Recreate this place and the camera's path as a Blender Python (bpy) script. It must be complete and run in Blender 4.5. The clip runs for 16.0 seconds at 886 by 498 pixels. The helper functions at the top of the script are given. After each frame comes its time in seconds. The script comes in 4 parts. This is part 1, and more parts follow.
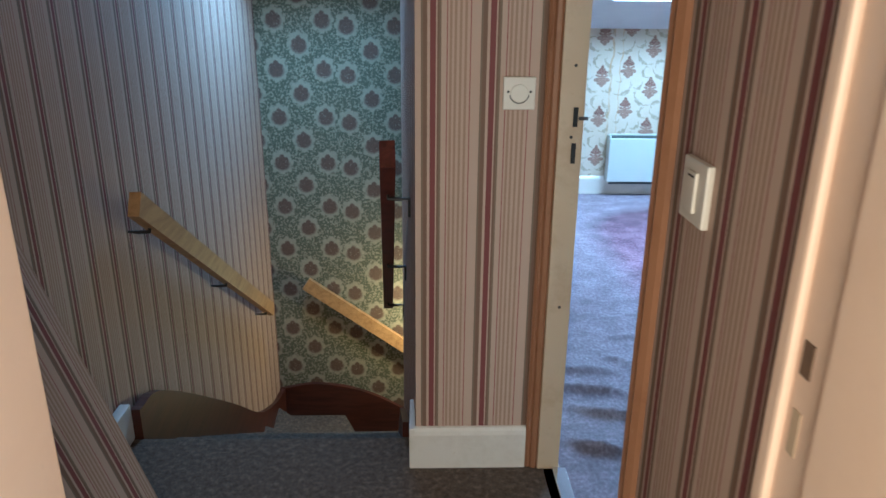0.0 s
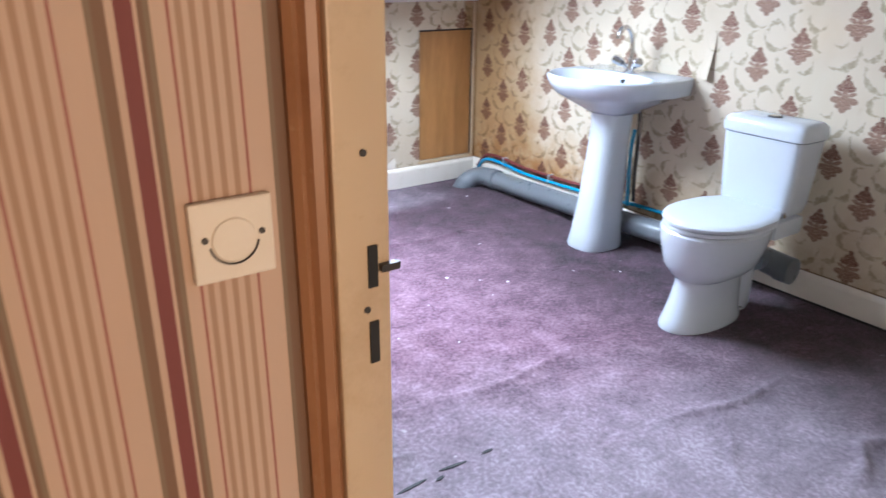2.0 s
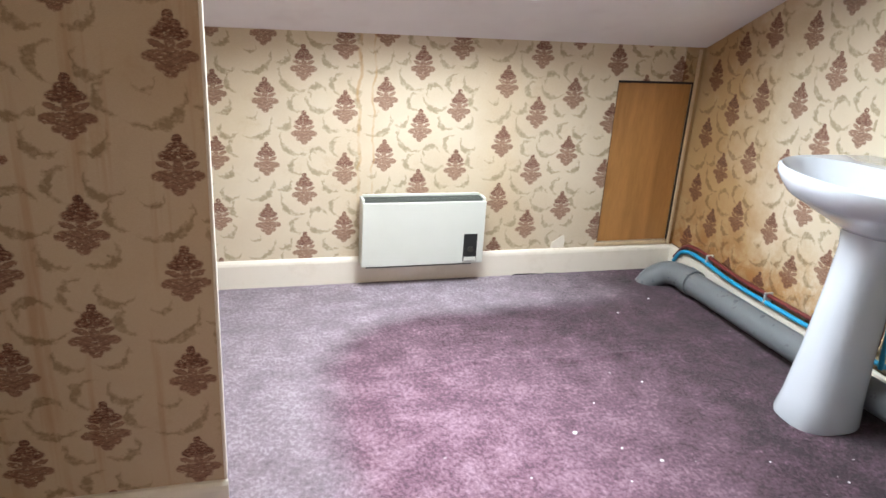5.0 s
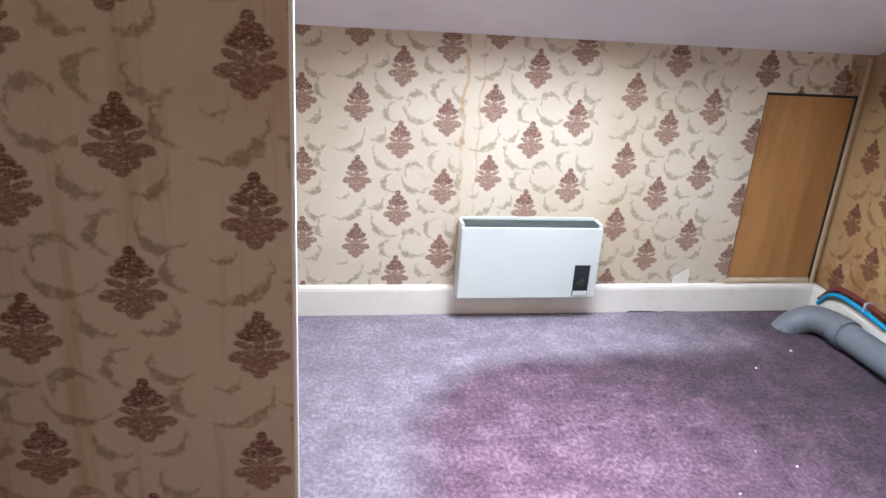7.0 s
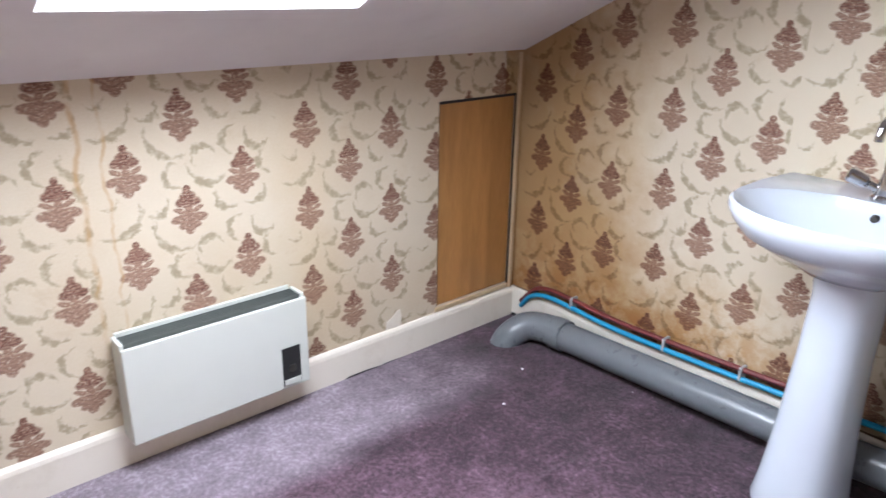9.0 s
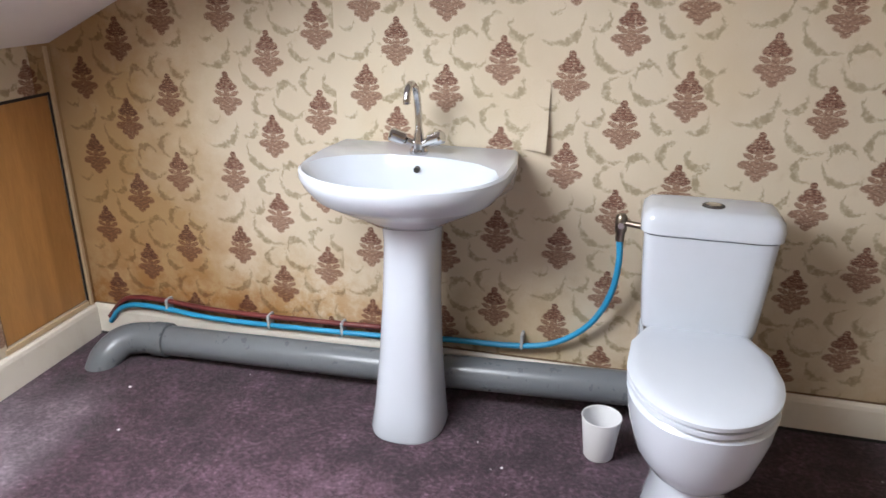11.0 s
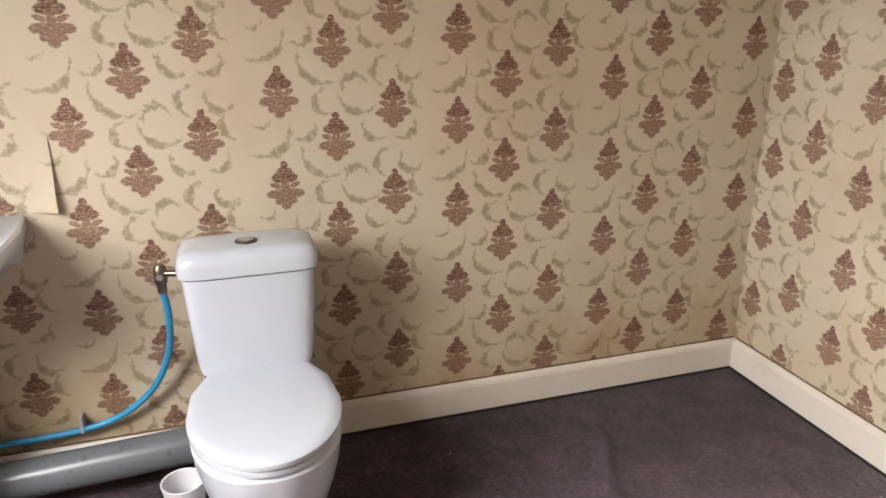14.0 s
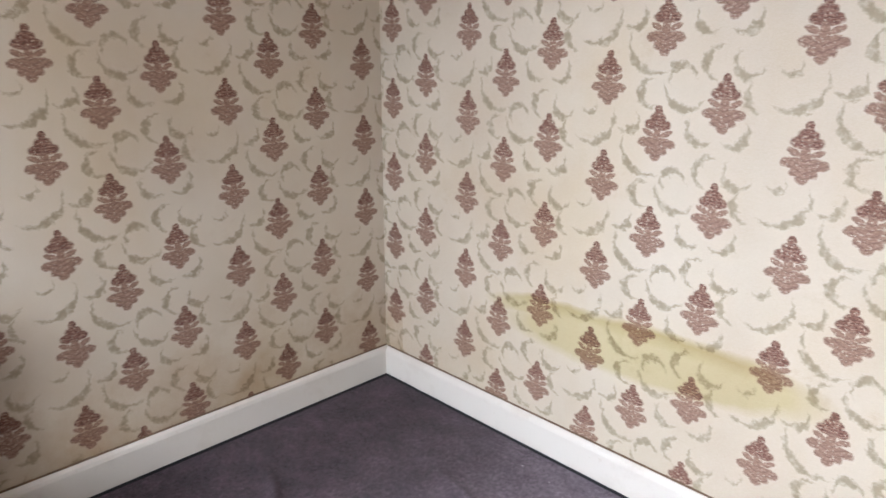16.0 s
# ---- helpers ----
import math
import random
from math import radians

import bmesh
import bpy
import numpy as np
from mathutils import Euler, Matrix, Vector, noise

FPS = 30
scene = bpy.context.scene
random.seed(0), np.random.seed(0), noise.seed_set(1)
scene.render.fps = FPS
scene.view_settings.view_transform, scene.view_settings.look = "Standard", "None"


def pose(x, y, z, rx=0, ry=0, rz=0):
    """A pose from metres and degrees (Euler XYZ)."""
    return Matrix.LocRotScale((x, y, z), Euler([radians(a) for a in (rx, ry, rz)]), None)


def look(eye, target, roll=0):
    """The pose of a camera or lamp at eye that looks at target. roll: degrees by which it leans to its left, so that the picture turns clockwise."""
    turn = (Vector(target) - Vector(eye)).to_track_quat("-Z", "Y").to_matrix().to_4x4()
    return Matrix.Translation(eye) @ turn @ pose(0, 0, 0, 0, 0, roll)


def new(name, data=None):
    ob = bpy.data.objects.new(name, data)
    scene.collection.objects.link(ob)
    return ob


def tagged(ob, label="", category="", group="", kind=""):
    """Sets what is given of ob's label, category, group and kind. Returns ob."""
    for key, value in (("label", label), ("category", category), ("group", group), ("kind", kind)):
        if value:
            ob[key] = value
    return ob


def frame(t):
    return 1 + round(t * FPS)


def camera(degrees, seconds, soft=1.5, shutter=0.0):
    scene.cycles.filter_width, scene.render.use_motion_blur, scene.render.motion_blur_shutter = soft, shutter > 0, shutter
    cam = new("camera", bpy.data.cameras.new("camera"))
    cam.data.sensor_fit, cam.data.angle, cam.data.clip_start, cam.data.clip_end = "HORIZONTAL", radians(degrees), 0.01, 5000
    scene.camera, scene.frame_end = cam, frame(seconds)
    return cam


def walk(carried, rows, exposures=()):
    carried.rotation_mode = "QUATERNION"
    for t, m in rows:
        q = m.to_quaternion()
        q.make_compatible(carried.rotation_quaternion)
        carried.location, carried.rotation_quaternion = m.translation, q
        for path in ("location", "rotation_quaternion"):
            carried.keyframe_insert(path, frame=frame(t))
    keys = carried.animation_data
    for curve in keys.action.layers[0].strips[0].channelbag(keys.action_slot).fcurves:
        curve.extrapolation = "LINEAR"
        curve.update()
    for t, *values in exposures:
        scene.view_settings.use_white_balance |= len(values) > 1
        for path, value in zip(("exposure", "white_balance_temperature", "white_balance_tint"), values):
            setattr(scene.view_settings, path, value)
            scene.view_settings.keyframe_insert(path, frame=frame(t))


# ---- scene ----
cam = camera(63.3, 16.0, shutter=0.2)
PATH = [
    (0, (0.178, 0.299, 1.282), (0.241, 2.184, 0.617), 0.6),
    (0.5, (0.085, 0.563, 1.269), (0.235, 2.432, 0.572), -0.1),
    (1, (0.085, 0.867, 1.278), (0.45, 2.685, 0.528), -0.5),
    (1.5, (0.166, 1.162, 1.293), (0.789, 2.904, 0.532), -0.3),
    (2, (0.215, 1.427, 1.302), (1.289, 2.943, 0.563), 0.7),
    (2.5, (0.308, 1.631, 1.317), (1.705, 2.845, 0.56), 0.6),
    (3, (0.485, 1.78, 1.305), (1.985, 2.839, 0.514), 1.6),
    (3.5, (0.608, 1.899, 1.288), (2.109, 2.961, 0.499), 4.7),
    (4, (0.74, 2.001, 1.299), (2.048, 3.311, 0.543), 6.1),
    (4.5, (0.900, 2.056, 1.283), (1.747, 3.720, 0.560), 5.5),
    (5, (0.938, 2.078, 1.296), (1.473, 3.878, 0.607), 3.6),
    (7.5, (0.910, 2.686, 1.289), (1.236, 4.521, 0.564), 3.9),
    (8, (0.863, 2.901, 1.332), (1.494, 4.644, 0.582), 2.4),
    (8.5, (0.902, 3.104, 1.314), (1.821, 4.724, 0.586), 1.9),
    (9, (0.954, 3.184, 1.327), (2.2, 4.585, 0.631), 1.0),
    (9.5, (0.924, 3.252, 1.344), (2.459, 4.328, 0.646), 0.8),
    (12, (0.948, 3.107, 1.342), (2.801, 3.285, 0.612), 0.2),
    (12.5, (0.965, 3.075, 1.338), (2.834, 3.067, 0.624), 0.0),
    (13, (0.976, 3.047, 1.334), (2.842, 2.843, 0.646), -0.3),
    (13.5, (0.985, 3.007, 1.348), (2.828, 2.619, 0.674), -0.3),
    (14, (0.99, 2.978, 1.363), (2.79, 2.406, 0.706), -0.1),
    (14.5, (0.989, 2.955, 1.354), (2.729, 2.193, 0.729), -0.0),
    (15, (0.994, 2.931, 1.357), (2.64, 1.97, 0.75), 0.1),
    (15.5, (0.996, 2.896, 1.359), (2.524, 1.751, 0.763), 0.1),
    (16, (1.007, 2.836, 1.355), (2.367, 1.496, 0.758), 0.3),
]
# the camera's own exposure and white balance: seconds, stops, kelvin, tint
EXPOSURES = [(0, -0.15, 3900, -8), (0.5, 0.30, 4100, -10), (1, 0.62, 4800, -2), (1.5, 0.5, 5200, 6), (2, 0.34, 5200, 9), (2.5, 0.34, 5300, 11), (3, 0.38, 5700, 11), (3.5, 0.26, 6100, 9), (4, 0.14, 6200, 12),
             (4.5, 0.1, 6300, 14), (5, 0.04, 6200, 7), (7.5, 0.0, 5500, 13), (8, -0.08, 5600, 13), (9, -0.16, 5800, 13), (9.5, -0.28, 5900, 11), (12, -0.16, 6600, 13), (14, -0.08, 6900, 14), (15, 0.0, 6700, 13), (15.5, 0.04, 6700, 15), (16, 0.06, 5700, 13)]
walk(cam, [(t, look(eye, target, roll)) for t, eye, target, roll in PATH], EXPOSURES)

# ---- world, sky and lamps ----
XE, YK, YS, XD, XR = 3.05, 5.09, 1.14, 0.53, 0.578
SLOPE, ZK, ZTOP = 0.485, 1.093, 2.32
YTOP = YK - (ZTOP - ZK) / SLOPE


def zroof(y):
    """Height of the room's ceiling at y."""
    return min(ZTOP, ZK + SLOPE * (YK - y))


world = bpy.data.worlds.new("sky")
scene.world = world
world.use_nodes = True
wn = world.node_tree
sky = wn.nodes.new("ShaderNodeTexSky")
sky.sky_type, sky.sun_disc, sky.sun_elevation, sky.sun_rotation = "NISHITA", False, radians(40), radians(20)
wn.links.new(sky.outputs[0], wn.nodes["Background"].inputs[0])
wn.nodes["Background"].inputs[1].default_value = 0.12


def lamp(name, kind, m, power, colour, **settings):
    data = bpy.data.lights.new(name, kind)
    data.energy, data.color = power, colour
    if kind == "AREA":
        data.shape, data.size, data.size_y = "RECTANGLE", settings["size"], settings["size_y"]
        data.spread = settings.get("spread", math.pi)
    elif kind == "POINT":
        data.shadow_soft_size = settings["size"]
    elif kind == "SUN":
        data.angle = settings["angle"]
    ob = new(name, data)
    ob.matrix_world = m
    return ob


# overcast sun, the daylight in the roof window, the stair window, the lamps of the hall behind and of the stairs below
lamp("sun", "SUN", look((0, 9, 8), (0, 0, 0)), 0.6, (1, 0.96, 0.9), angle=radians(20))
WX0, WX1, WY0, WY1 = 1.31, 2.04, 3.70, 4.74
wmid = Vector(((WX0 + WX1) / 2, (WY0 + WY1) / 2, zroof((WY0 + WY1) / 2)))
wnorm = Vector((0, SLOPE, 1)).normalized()
lamp("roof_window_daylight", "AREA", look(wmid + wnorm * 0.092, wmid + wnorm * 0.092 - Vector((0, 0.42, 0.90))), 66, (0.95, 0.98, 1.0), size=0.62, size_y=0.92)
# added fill lamp in the roof window's opening, brightens the south wall
lamp("south_wall_fill", "AREA", look(wmid + wnorm * 0.05, wmid + wnorm * 0.05 - Vector((0.06, 1.0, 0.40))), 13, (0.95, 0.97, 1.0), size=0.66, size_y=0.5, spread=radians(70))
lamp("stair_window_daylight", "AREA", look((-0.20, 4.0, 1.85), (-0.75, 4.25, 0.8)), 42, (0.62, 0.82, 1.0), size=0.5, size_y=0.7)
lamp("downstairs_lamp", "POINT", pose(0.30, 4.46, -0.66), 27, (1.0, 0.60, 0.22), size=0.06)
lamp("back_room_daylight", "AREA", look((0.20, -0.10, 1.05), (0.0, 1.3, 0.70)), 29, (1.0, 0.61, 0.33), size=0.7, size_y=0.9)


# ---- materials ----
class Nodes:
    """A short way to wire a procedural material."""

    def __init__(self, name, rough=0.6, metal=0.0):
        self.mat = bpy.data.materials.new(name)
        self.mat.use_nodes = True
        self.tree = self.mat.node_tree
        self.bsdf = self.tree.nodes["Principled BSDF"]
        self.bsdf.inputs["Roughness"].default_value = rough
        self.bsdf.inputs["Metallic"].default_value = metal

    def node(self, kind, **settings):
        n = self.tree.nodes.new(kind)
        for key, value in settings.items():
            setattr(n, key, value)
        return n

    def put(self, socket, value):
        if isinstance(value, bpy.types.NodeSocket):
            self.tree.links.new(value, socket)
        else:
            socket.default_value = value

    def math(self, op, a, b=0.0, c=0.0, clamp=False):
        n = self.node("ShaderNodeMath", operation=op, use_clamp=clamp)
        for s, v in zip(n.inputs, (a, b, c)):
            self.put(s, v)
        return n.outputs[0]

    def coords(self, which="Object"):
        return self.node("ShaderNodeTexCoord").outputs[which]

    def world(self):
        return self.node("ShaderNodeNewGeometry").outputs["Position"]

    def noise(self, vec, scale, detail=3.0, rough=0.55, distort=0.0):
        n = self.node("ShaderNodeTexNoise")
        self.put(n.inputs["Vector"], vec)
        n.inputs["Scale"].default_value, n.inputs["Detail"].default_value = scale, detail
        n.inputs["Roughness"].default_value, n.inputs["Distortion"].default_value = rough, distort
        return n.outputs["Fac"]

    def stretch(self, vec, scale):
        n = self.node("ShaderNodeMapping")
        self.put(n.inputs["Vector"], vec)
        n.inputs["Scale"].default_value = scale
        return n.outputs[0]

    def ramp(self, fac, stops, mode="LINEAR"):
        n = self.node("ShaderNodeValToRGB")
        self.put(n.inputs[0], fac)
        r = n.color_ramp
        r.interpolation = mode
        while len(r.elements) < len(stops):
            r.elements.new(0.5)
        for e, (p, c) in zip(r.elements, stops):
            e.position = p
            e.color = (*c, 1) if isinstance(c, tuple) else (c, c, c, 1)
        return n.outputs[0]

    def mix(self, fac, a, b, kind="MIX"):
        n = self.node("ShaderNodeMix", data_type="RGBA", blend_type=kind)
        self.put(n.inputs[0], fac)
        for s, v in ((n.inputs[6], a), (n.inputs[7], b)):
            self.put(s, (*v, 1) if isinstance(v, tuple) else v)
        return n.outputs[2]

    def step(self, value, lo, hi):
        n = self.node("ShaderNodeMapRange", clamp=True)
        self.put(n.inputs[0], value)
        n.inputs[1].default_value, n.inputs[2].default_value = lo, hi
        return n.outputs[0]

    def oval(self, vec, x, y, rx, ry, turn=0.0, soft=0.12):
        """A mask, 1 inside an oval."""
        m = self.node("ShaderNodeMapping", vector_type="TEXTURE")
        self.put(m.inputs[0], vec)
        m.inputs["Location"].default_value = (x, y, 0)
        m.inputs["Rotation"].default_value = (0, 0, radians(turn))
        m.inputs["Scale"].default_value = (rx, ry, 1)
        n = self.node("ShaderNodeVectorMath", operation="LENGTH")
        self.put(n.inputs[0], m.outputs[0])
        return self.step(n.outputs["Value"], 1 + soft, 1 - soft)

    def union(self, masks):
        out = masks[0]
        for m in masks[1:]:
            out = self.math("MAXIMUM", out, m)
        return out

    def base(self, colour):
        self.put(self.bsdf.inputs["Base Color"], (*colour, 1) if isinstance(colour, tuple) else colour)

    def bump(self, height, strength, distance=0.002):
        n = self.node("ShaderNodeBump")
        n.inputs["Strength"].default_value, n.inputs["Distance"].default_value = strength, distance
        self.put(n.inputs["Height"], height)
        self.put(self.bsdf.inputs["Normal"], n.outputs[0])


def flower_paper():
    """Cream paper with brown flower sprays in three columns to a roll and pale olive scrolls between them; UV in metres."""
    n = Nodes("flower_wallpaper", 0.75)
    pos = n.world()
    sep = n.node("ShaderNodeSeparateXYZ")
    n.put(sep.inputs[0], n.coords("UV"))
    u, v = sep.outputs[0], sep.outputs[1]
    s1, s2 = n.math("GREATER_THAN", u, 0.178), n.math("GREATER_THAN", u, 0.335)
    du = n.math("SUBTRACT", u, n.math("ADD", 0.10, n.math("ADD", n.math("MULTIPLY", s1, 0.155), n.math("MULTIPLY", s2, 0.17))))
    shift = n.math("ADD", n.math("MULTIPLY", s1, 0.132), n.math("MULTIPLY", s2, 0.088))
    drop = n.math("FLOORED_MODULO", n.math("MULTIPLY", n.math("SUBTRACT", v, shift), -1.0), 0.264)
    wob = n.math("SUBTRACT", n.noise(pos, 95, 3), 0.5)
    wob2 = n.math("SUBTRACT", n.noise(n.stretch(pos, (1, 1, 1.3)), 140, 2), 0.5)
    adu = n.math("ADD", n.math("ABSOLUTE", du), n.math("MULTIPLY", wob, 0.010))
    dro = n.math("ADD", drop, n.math("MULTIPLY", wob2, 0.009))
    com = n.node("ShaderNodeCombineXYZ")
    n.put(com.inputs[0], adu), n.put(com.inputs[1], dro)
    p = com.outputs[0]

    def taper(top, bottom, w0, w1):
        """A mask between two drops whose half-width runs from w0 to w1."""
        way = n.step(dro, top, bottom)
        room = n.math("SUBTRACT", n.math("ADD", w0, n.math("MULTIPLY", way, w1 - w0)), adu)
        ends = n.math("MULTIPLY", n.step(dro, top - 0.0015, top + 0.0015), n.step(dro, bottom + 0.0015, bottom - 0.0015))
        return n.math("MULTIPLY", n.step(room, -0.0015, 0.0015), ends)

    # bud, grape-like crown, two leaflets, two broad leaves, a tapering foot
    crown = n.union([n.oval(p, 0, 0.012, 0.0105, 0.0125), n.oval(p, 0, 0.034, 0.023, 0.017), n.oval(p, 0.012, 0.049, 0.025, 0.0145)])
    leaves = n.union([taper(0.055, 0.100, 0.009, 0.014), n.oval(p, 0.026, 0.0715, 0.0175, 0.0075, -24),
                      n.oval(p, 0.017, 0.098, 0.026, 0.0155, -8), n.oval(p, 0.034, 0.096, 0.0195, 0.0125, 6),
                      n.oval(p, 0.012, 0.114, 0.0205, 0.0125, 20), n.oval(p, 0, 0.127, 0.0155, 0.0165)])
    flower = n.math("MAXIMUM", crown, leaves)
    leafy = n.math("SUBTRACT", n.noise(pos, 48, 2), 0.5)
    across = n.math("ADD", u, n.math("ADD", n.math("MULTIPLY", wob, 0.014), n.math("MULTIPLY", leafy, 0.030)))
    down = n.math("ADD", n.math("MULTIPLY", v, -1.0), n.math("ADD", n.math("MULTIPLY", wob2, 0.014), n.math("MULTIPLY", leafy, 0.022)))

    def scroll(x, y, r, turn, half, thick=0.0112):
        """A tapering bow of a circle with a curled end, repeated with the roll."""
        turn, half = radians(turn), radians(half * 1.22)
        dx = n.math("SUBTRACT", n.math("FLOORED_MODULO", n.math("ADD", across, 0.2625 - x), 0.525), 0.2625)
        dy = n.math("SUBTRACT", n.math("FLOORED_MODULO", n.math("ADD", down, 0.132 - y), 0.264), 0.132)
        length = n.math("SQRT", n.math("ADD", n.math("MULTIPLY", dx, dx), n.math("MULTIPLY", dy, dy)))
        along = n.math("ADD", n.math("MULTIPLY", dx, math.cos(turn)), n.math("MULTIPLY", dy, math.sin(turn)))
        aside = n.math("SUBTRACT", n.math("MULTIPLY", dy, math.cos(turn)), n.math("MULTIPLY", dx, math.sin(turn)))
        bend = n.math("DIVIDE", n.math("ABSOLUTE", n.math("ARCTAN2", aside, along)), half)
        away = n.math("ABSOLUTE", n.math("SUBTRACT", length, r))
        wide = n.math("MULTIPLY", n.math("SUBTRACT", 1.0, n.math("POWER", bend, 2.0)), thick)
        wide = n.math("MULTIPLY", wide, n.math("ADD", 0.80, n.math("MULTIPLY", n.math("SINE", n.math("MULTIPLY", bend, 9.0)), 0.32)))
        return n.step(n.math("SUBTRACT", wide, away), -0.0030, 0.0040)

    scrolls = n.union([scroll(0.234, -0.025, 0.078, 130, 52), scroll(0.313, 0.065, 0.035, -110, 78), scroll(0.232, 0.103, 0.035, 170, 84),
                       scroll(0.327, 0.075, 0.062, 110, 57), scroll(0.410, 0.023, 0.042, 190, 68), scroll(0.478, 0.015, 0.037, 120, 78),
                       scroll(0.517, 0.091, 0.041, 165, 55), scroll(0.376, 0.177, 0.041, 130, 60), scroll(0.450, 0.177, 0.040, 50, 60),
                       scroll(0.161, 0.172, 0.036, 50, 60), scroll(0.049, 0.172, 0.077, 55, 52), scroll(0.043, 0.143, 0.025, 70, 60, 0.006)])
    streak = n.noise(n.stretch(pos, (260, 260, 900)), 1.0, 1)
    petal = n.noise(n.stretch(pos, (1, 1, 1.8)), 130, 3, 0.65)
    ink = n.ramp(petal, [(0.32, (0.105, 0.040, 0.024)), (0.48, (0.195, 0.092, 0.058)), (0.62, (0.34, 0.215, 0.15)), (0.72, (0.46, 0.34, 0.245))])
    ink = n.mix(n.math("MULTIPLY", leaves, 0.50), ink, (0.33, 0.22, 0.155))
    # fine light ruling in the crown, a veined middle in the leaves
    rows = n.step(n.math("ABSOLUTE", n.math("SUBTRACT", n.math("FLOORED_MODULO", dro, 0.0085), 0.00425)), 0.0026, 0.0012)
    ink = n.mix(n.math("MULTIPLY", n.math("MULTIPLY", rows, crown), 0.42), ink, (0.075, 0.028, 0.017))
    veins = n.step(n.math("ABSOLUTE", n.math("SUBTRACT", n.math("FLOORED_MODULO", n.math("ADD", dro, n.math("MULTIPLY", adu, 0.5)), 0.014), 0.007)), 0.0022, 0.0008)
    ink = n.mix(n.math("MULTIPLY", n.math("MULTIPLY", veins, leaves), 0.5), ink, (0.12, 0.055, 0.034))
    tone = n.noise(pos, 1.7, 4, 0.6)
    cream = n.ramp(tone, [(0.3, (0.50, 0.41, 0.285)), (0.55, (0.59, 0.515, 0.385)), (0.75, (0.63, 0.56, 0.435))])
    cream = n.mix(0.25, cream, n.ramp(streak, [(0.3, (0.50, 0.43, 0.33)), (0.7, (0.68, 0.62, 0.52))]))
    olive = n.mix(n.noise(pos, 60, 2), (0.27, 0.215, 0.13), (0.40, 0.335, 0.225))
    c = n.mix(n.math("MULTIPLY", scrolls, n.step(n.noise(pos, 62, 3, 0.6), 0.20, 0.52)), cream, olive)
    c = n.mix(n.math("MULTIPLY", flower, n.step(n.noise(n.stretch(pos, (1, 1, 1.7)), 120, 2), 0.25, 0.42)), c, ink)
    # damp at the north-east corner and under the basin, a green water mark on the south wall
    ps = n.node("ShaderNodeSeparateXYZ")
    n.put(ps.inputs[0], pos)
    x, y, z = ps.outputs
    ragged = n.math("MULTIPLY", n.math("SUBTRACT", n.noise(pos, 6, 5, 0.65), 0.5), 0.9)
    corner = n.math("ADD", n.step(y, 4.22, 4.90), n.math("SUBTRACT", n.math("MULTIPLY", n.step(z, 0.75, 0.1), 0.6), 0.15))
    corner = n.math("ADD", corner, ragged)
    corner = n.math("MULTIPLY", n.step(corner, 0.18, 0.80), n.math("GREATER_THAN", x, 2.95))
    c = n.mix(n.math("MULTIPLY", corner, 0.9), c, n.mix(1.0, c, (0.58, 0.405, 0.205), "MULTIPLY"))
    rust = n.math("MULTIPLY", n.math("MULTIPLY", n.step(y, 3.75, 4.1), n.step(z, 0.5, 0.18)), n.math("GREATER_THAN", x, 2.95))
    rust = n.math("MULTIPLY", rust, n.step(n.noise(pos, 9, 6, 0.72), 0.40, 0.58))
    c = n.mix(n.math("MULTIPLY", rust, 0.85), c, n.mix(1.0, c, (0.66, 0.40, 0.12), "MULTIPLY"))
    flat = n.node("ShaderNodeCombineXYZ")
    n.put(flat.inputs[0], x), n.put(flat.inputs[1], n.math("ADD", z, n.math("MULTIPLY", ragged, 0.05)))
    blob = n.math("MAXIMUM", n.oval(flat.outputs[0], 1.93, 0.465, 0.47, 0.085, -3, 0.14), n.oval(flat.outputs[0], 2.28, 0.505, 0.20, 0.035, -6, 0.25))
    tide = n.math("MULTIPLY", blob, n.step(n.math("ADD", z, n.math("MULTIPLY", ragged, 0.05)), 0.50, 0.55))
    south = n.math("LESS_THAN", y, 1.3)
    c = n.mix(n.math("MULTIPLY", n.math("MULTIPLY", blob, south), 0.85), c, n.mix(1.0, c, (0.80, 0.77, 0.52), "MULTIPLY"))
    c = n.mix(n.math("MULTIPLY", n.math("MULTIPLY", tide, south), 0.7), c, n.mix(1.0, c, (0.70, 0.60, 0.32), "MULTIPLY"))
    tinge = n.step(n.noise(n.stretch(pos, (1.6, 1.6, 1.0)), 1.0, 5, 0.6), 0.48, 0.72)
    c = n.mix(n.math("MULTIPLY", tinge, 0.55), c, n.mix(1.0, c, (0.91, 0.80, 0.60), "MULTIPLY"))
    mould = n.math("MULTIPLY", n.step(n.noise(pos, 5.0, 6, 0.7), 0.60, 0.74), n.step(n.noise(pos, 40, 3), 0.35, 0.6))
    c = n.mix(n.math("MULTIPLY", mould, 0.35), c, n.mix(1.0, c, (0.72, 0.62, 0.50), "MULTIPLY"))
    # partition's paper: stained brown, and its shaded side darkened in the colour
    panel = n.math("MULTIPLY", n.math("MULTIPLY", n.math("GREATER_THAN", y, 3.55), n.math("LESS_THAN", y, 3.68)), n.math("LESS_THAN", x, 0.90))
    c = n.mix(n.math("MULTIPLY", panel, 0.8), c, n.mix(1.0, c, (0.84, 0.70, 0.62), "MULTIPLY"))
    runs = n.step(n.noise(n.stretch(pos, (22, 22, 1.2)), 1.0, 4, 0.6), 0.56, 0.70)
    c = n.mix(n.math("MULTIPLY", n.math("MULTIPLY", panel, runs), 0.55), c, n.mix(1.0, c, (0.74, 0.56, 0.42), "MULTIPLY"))
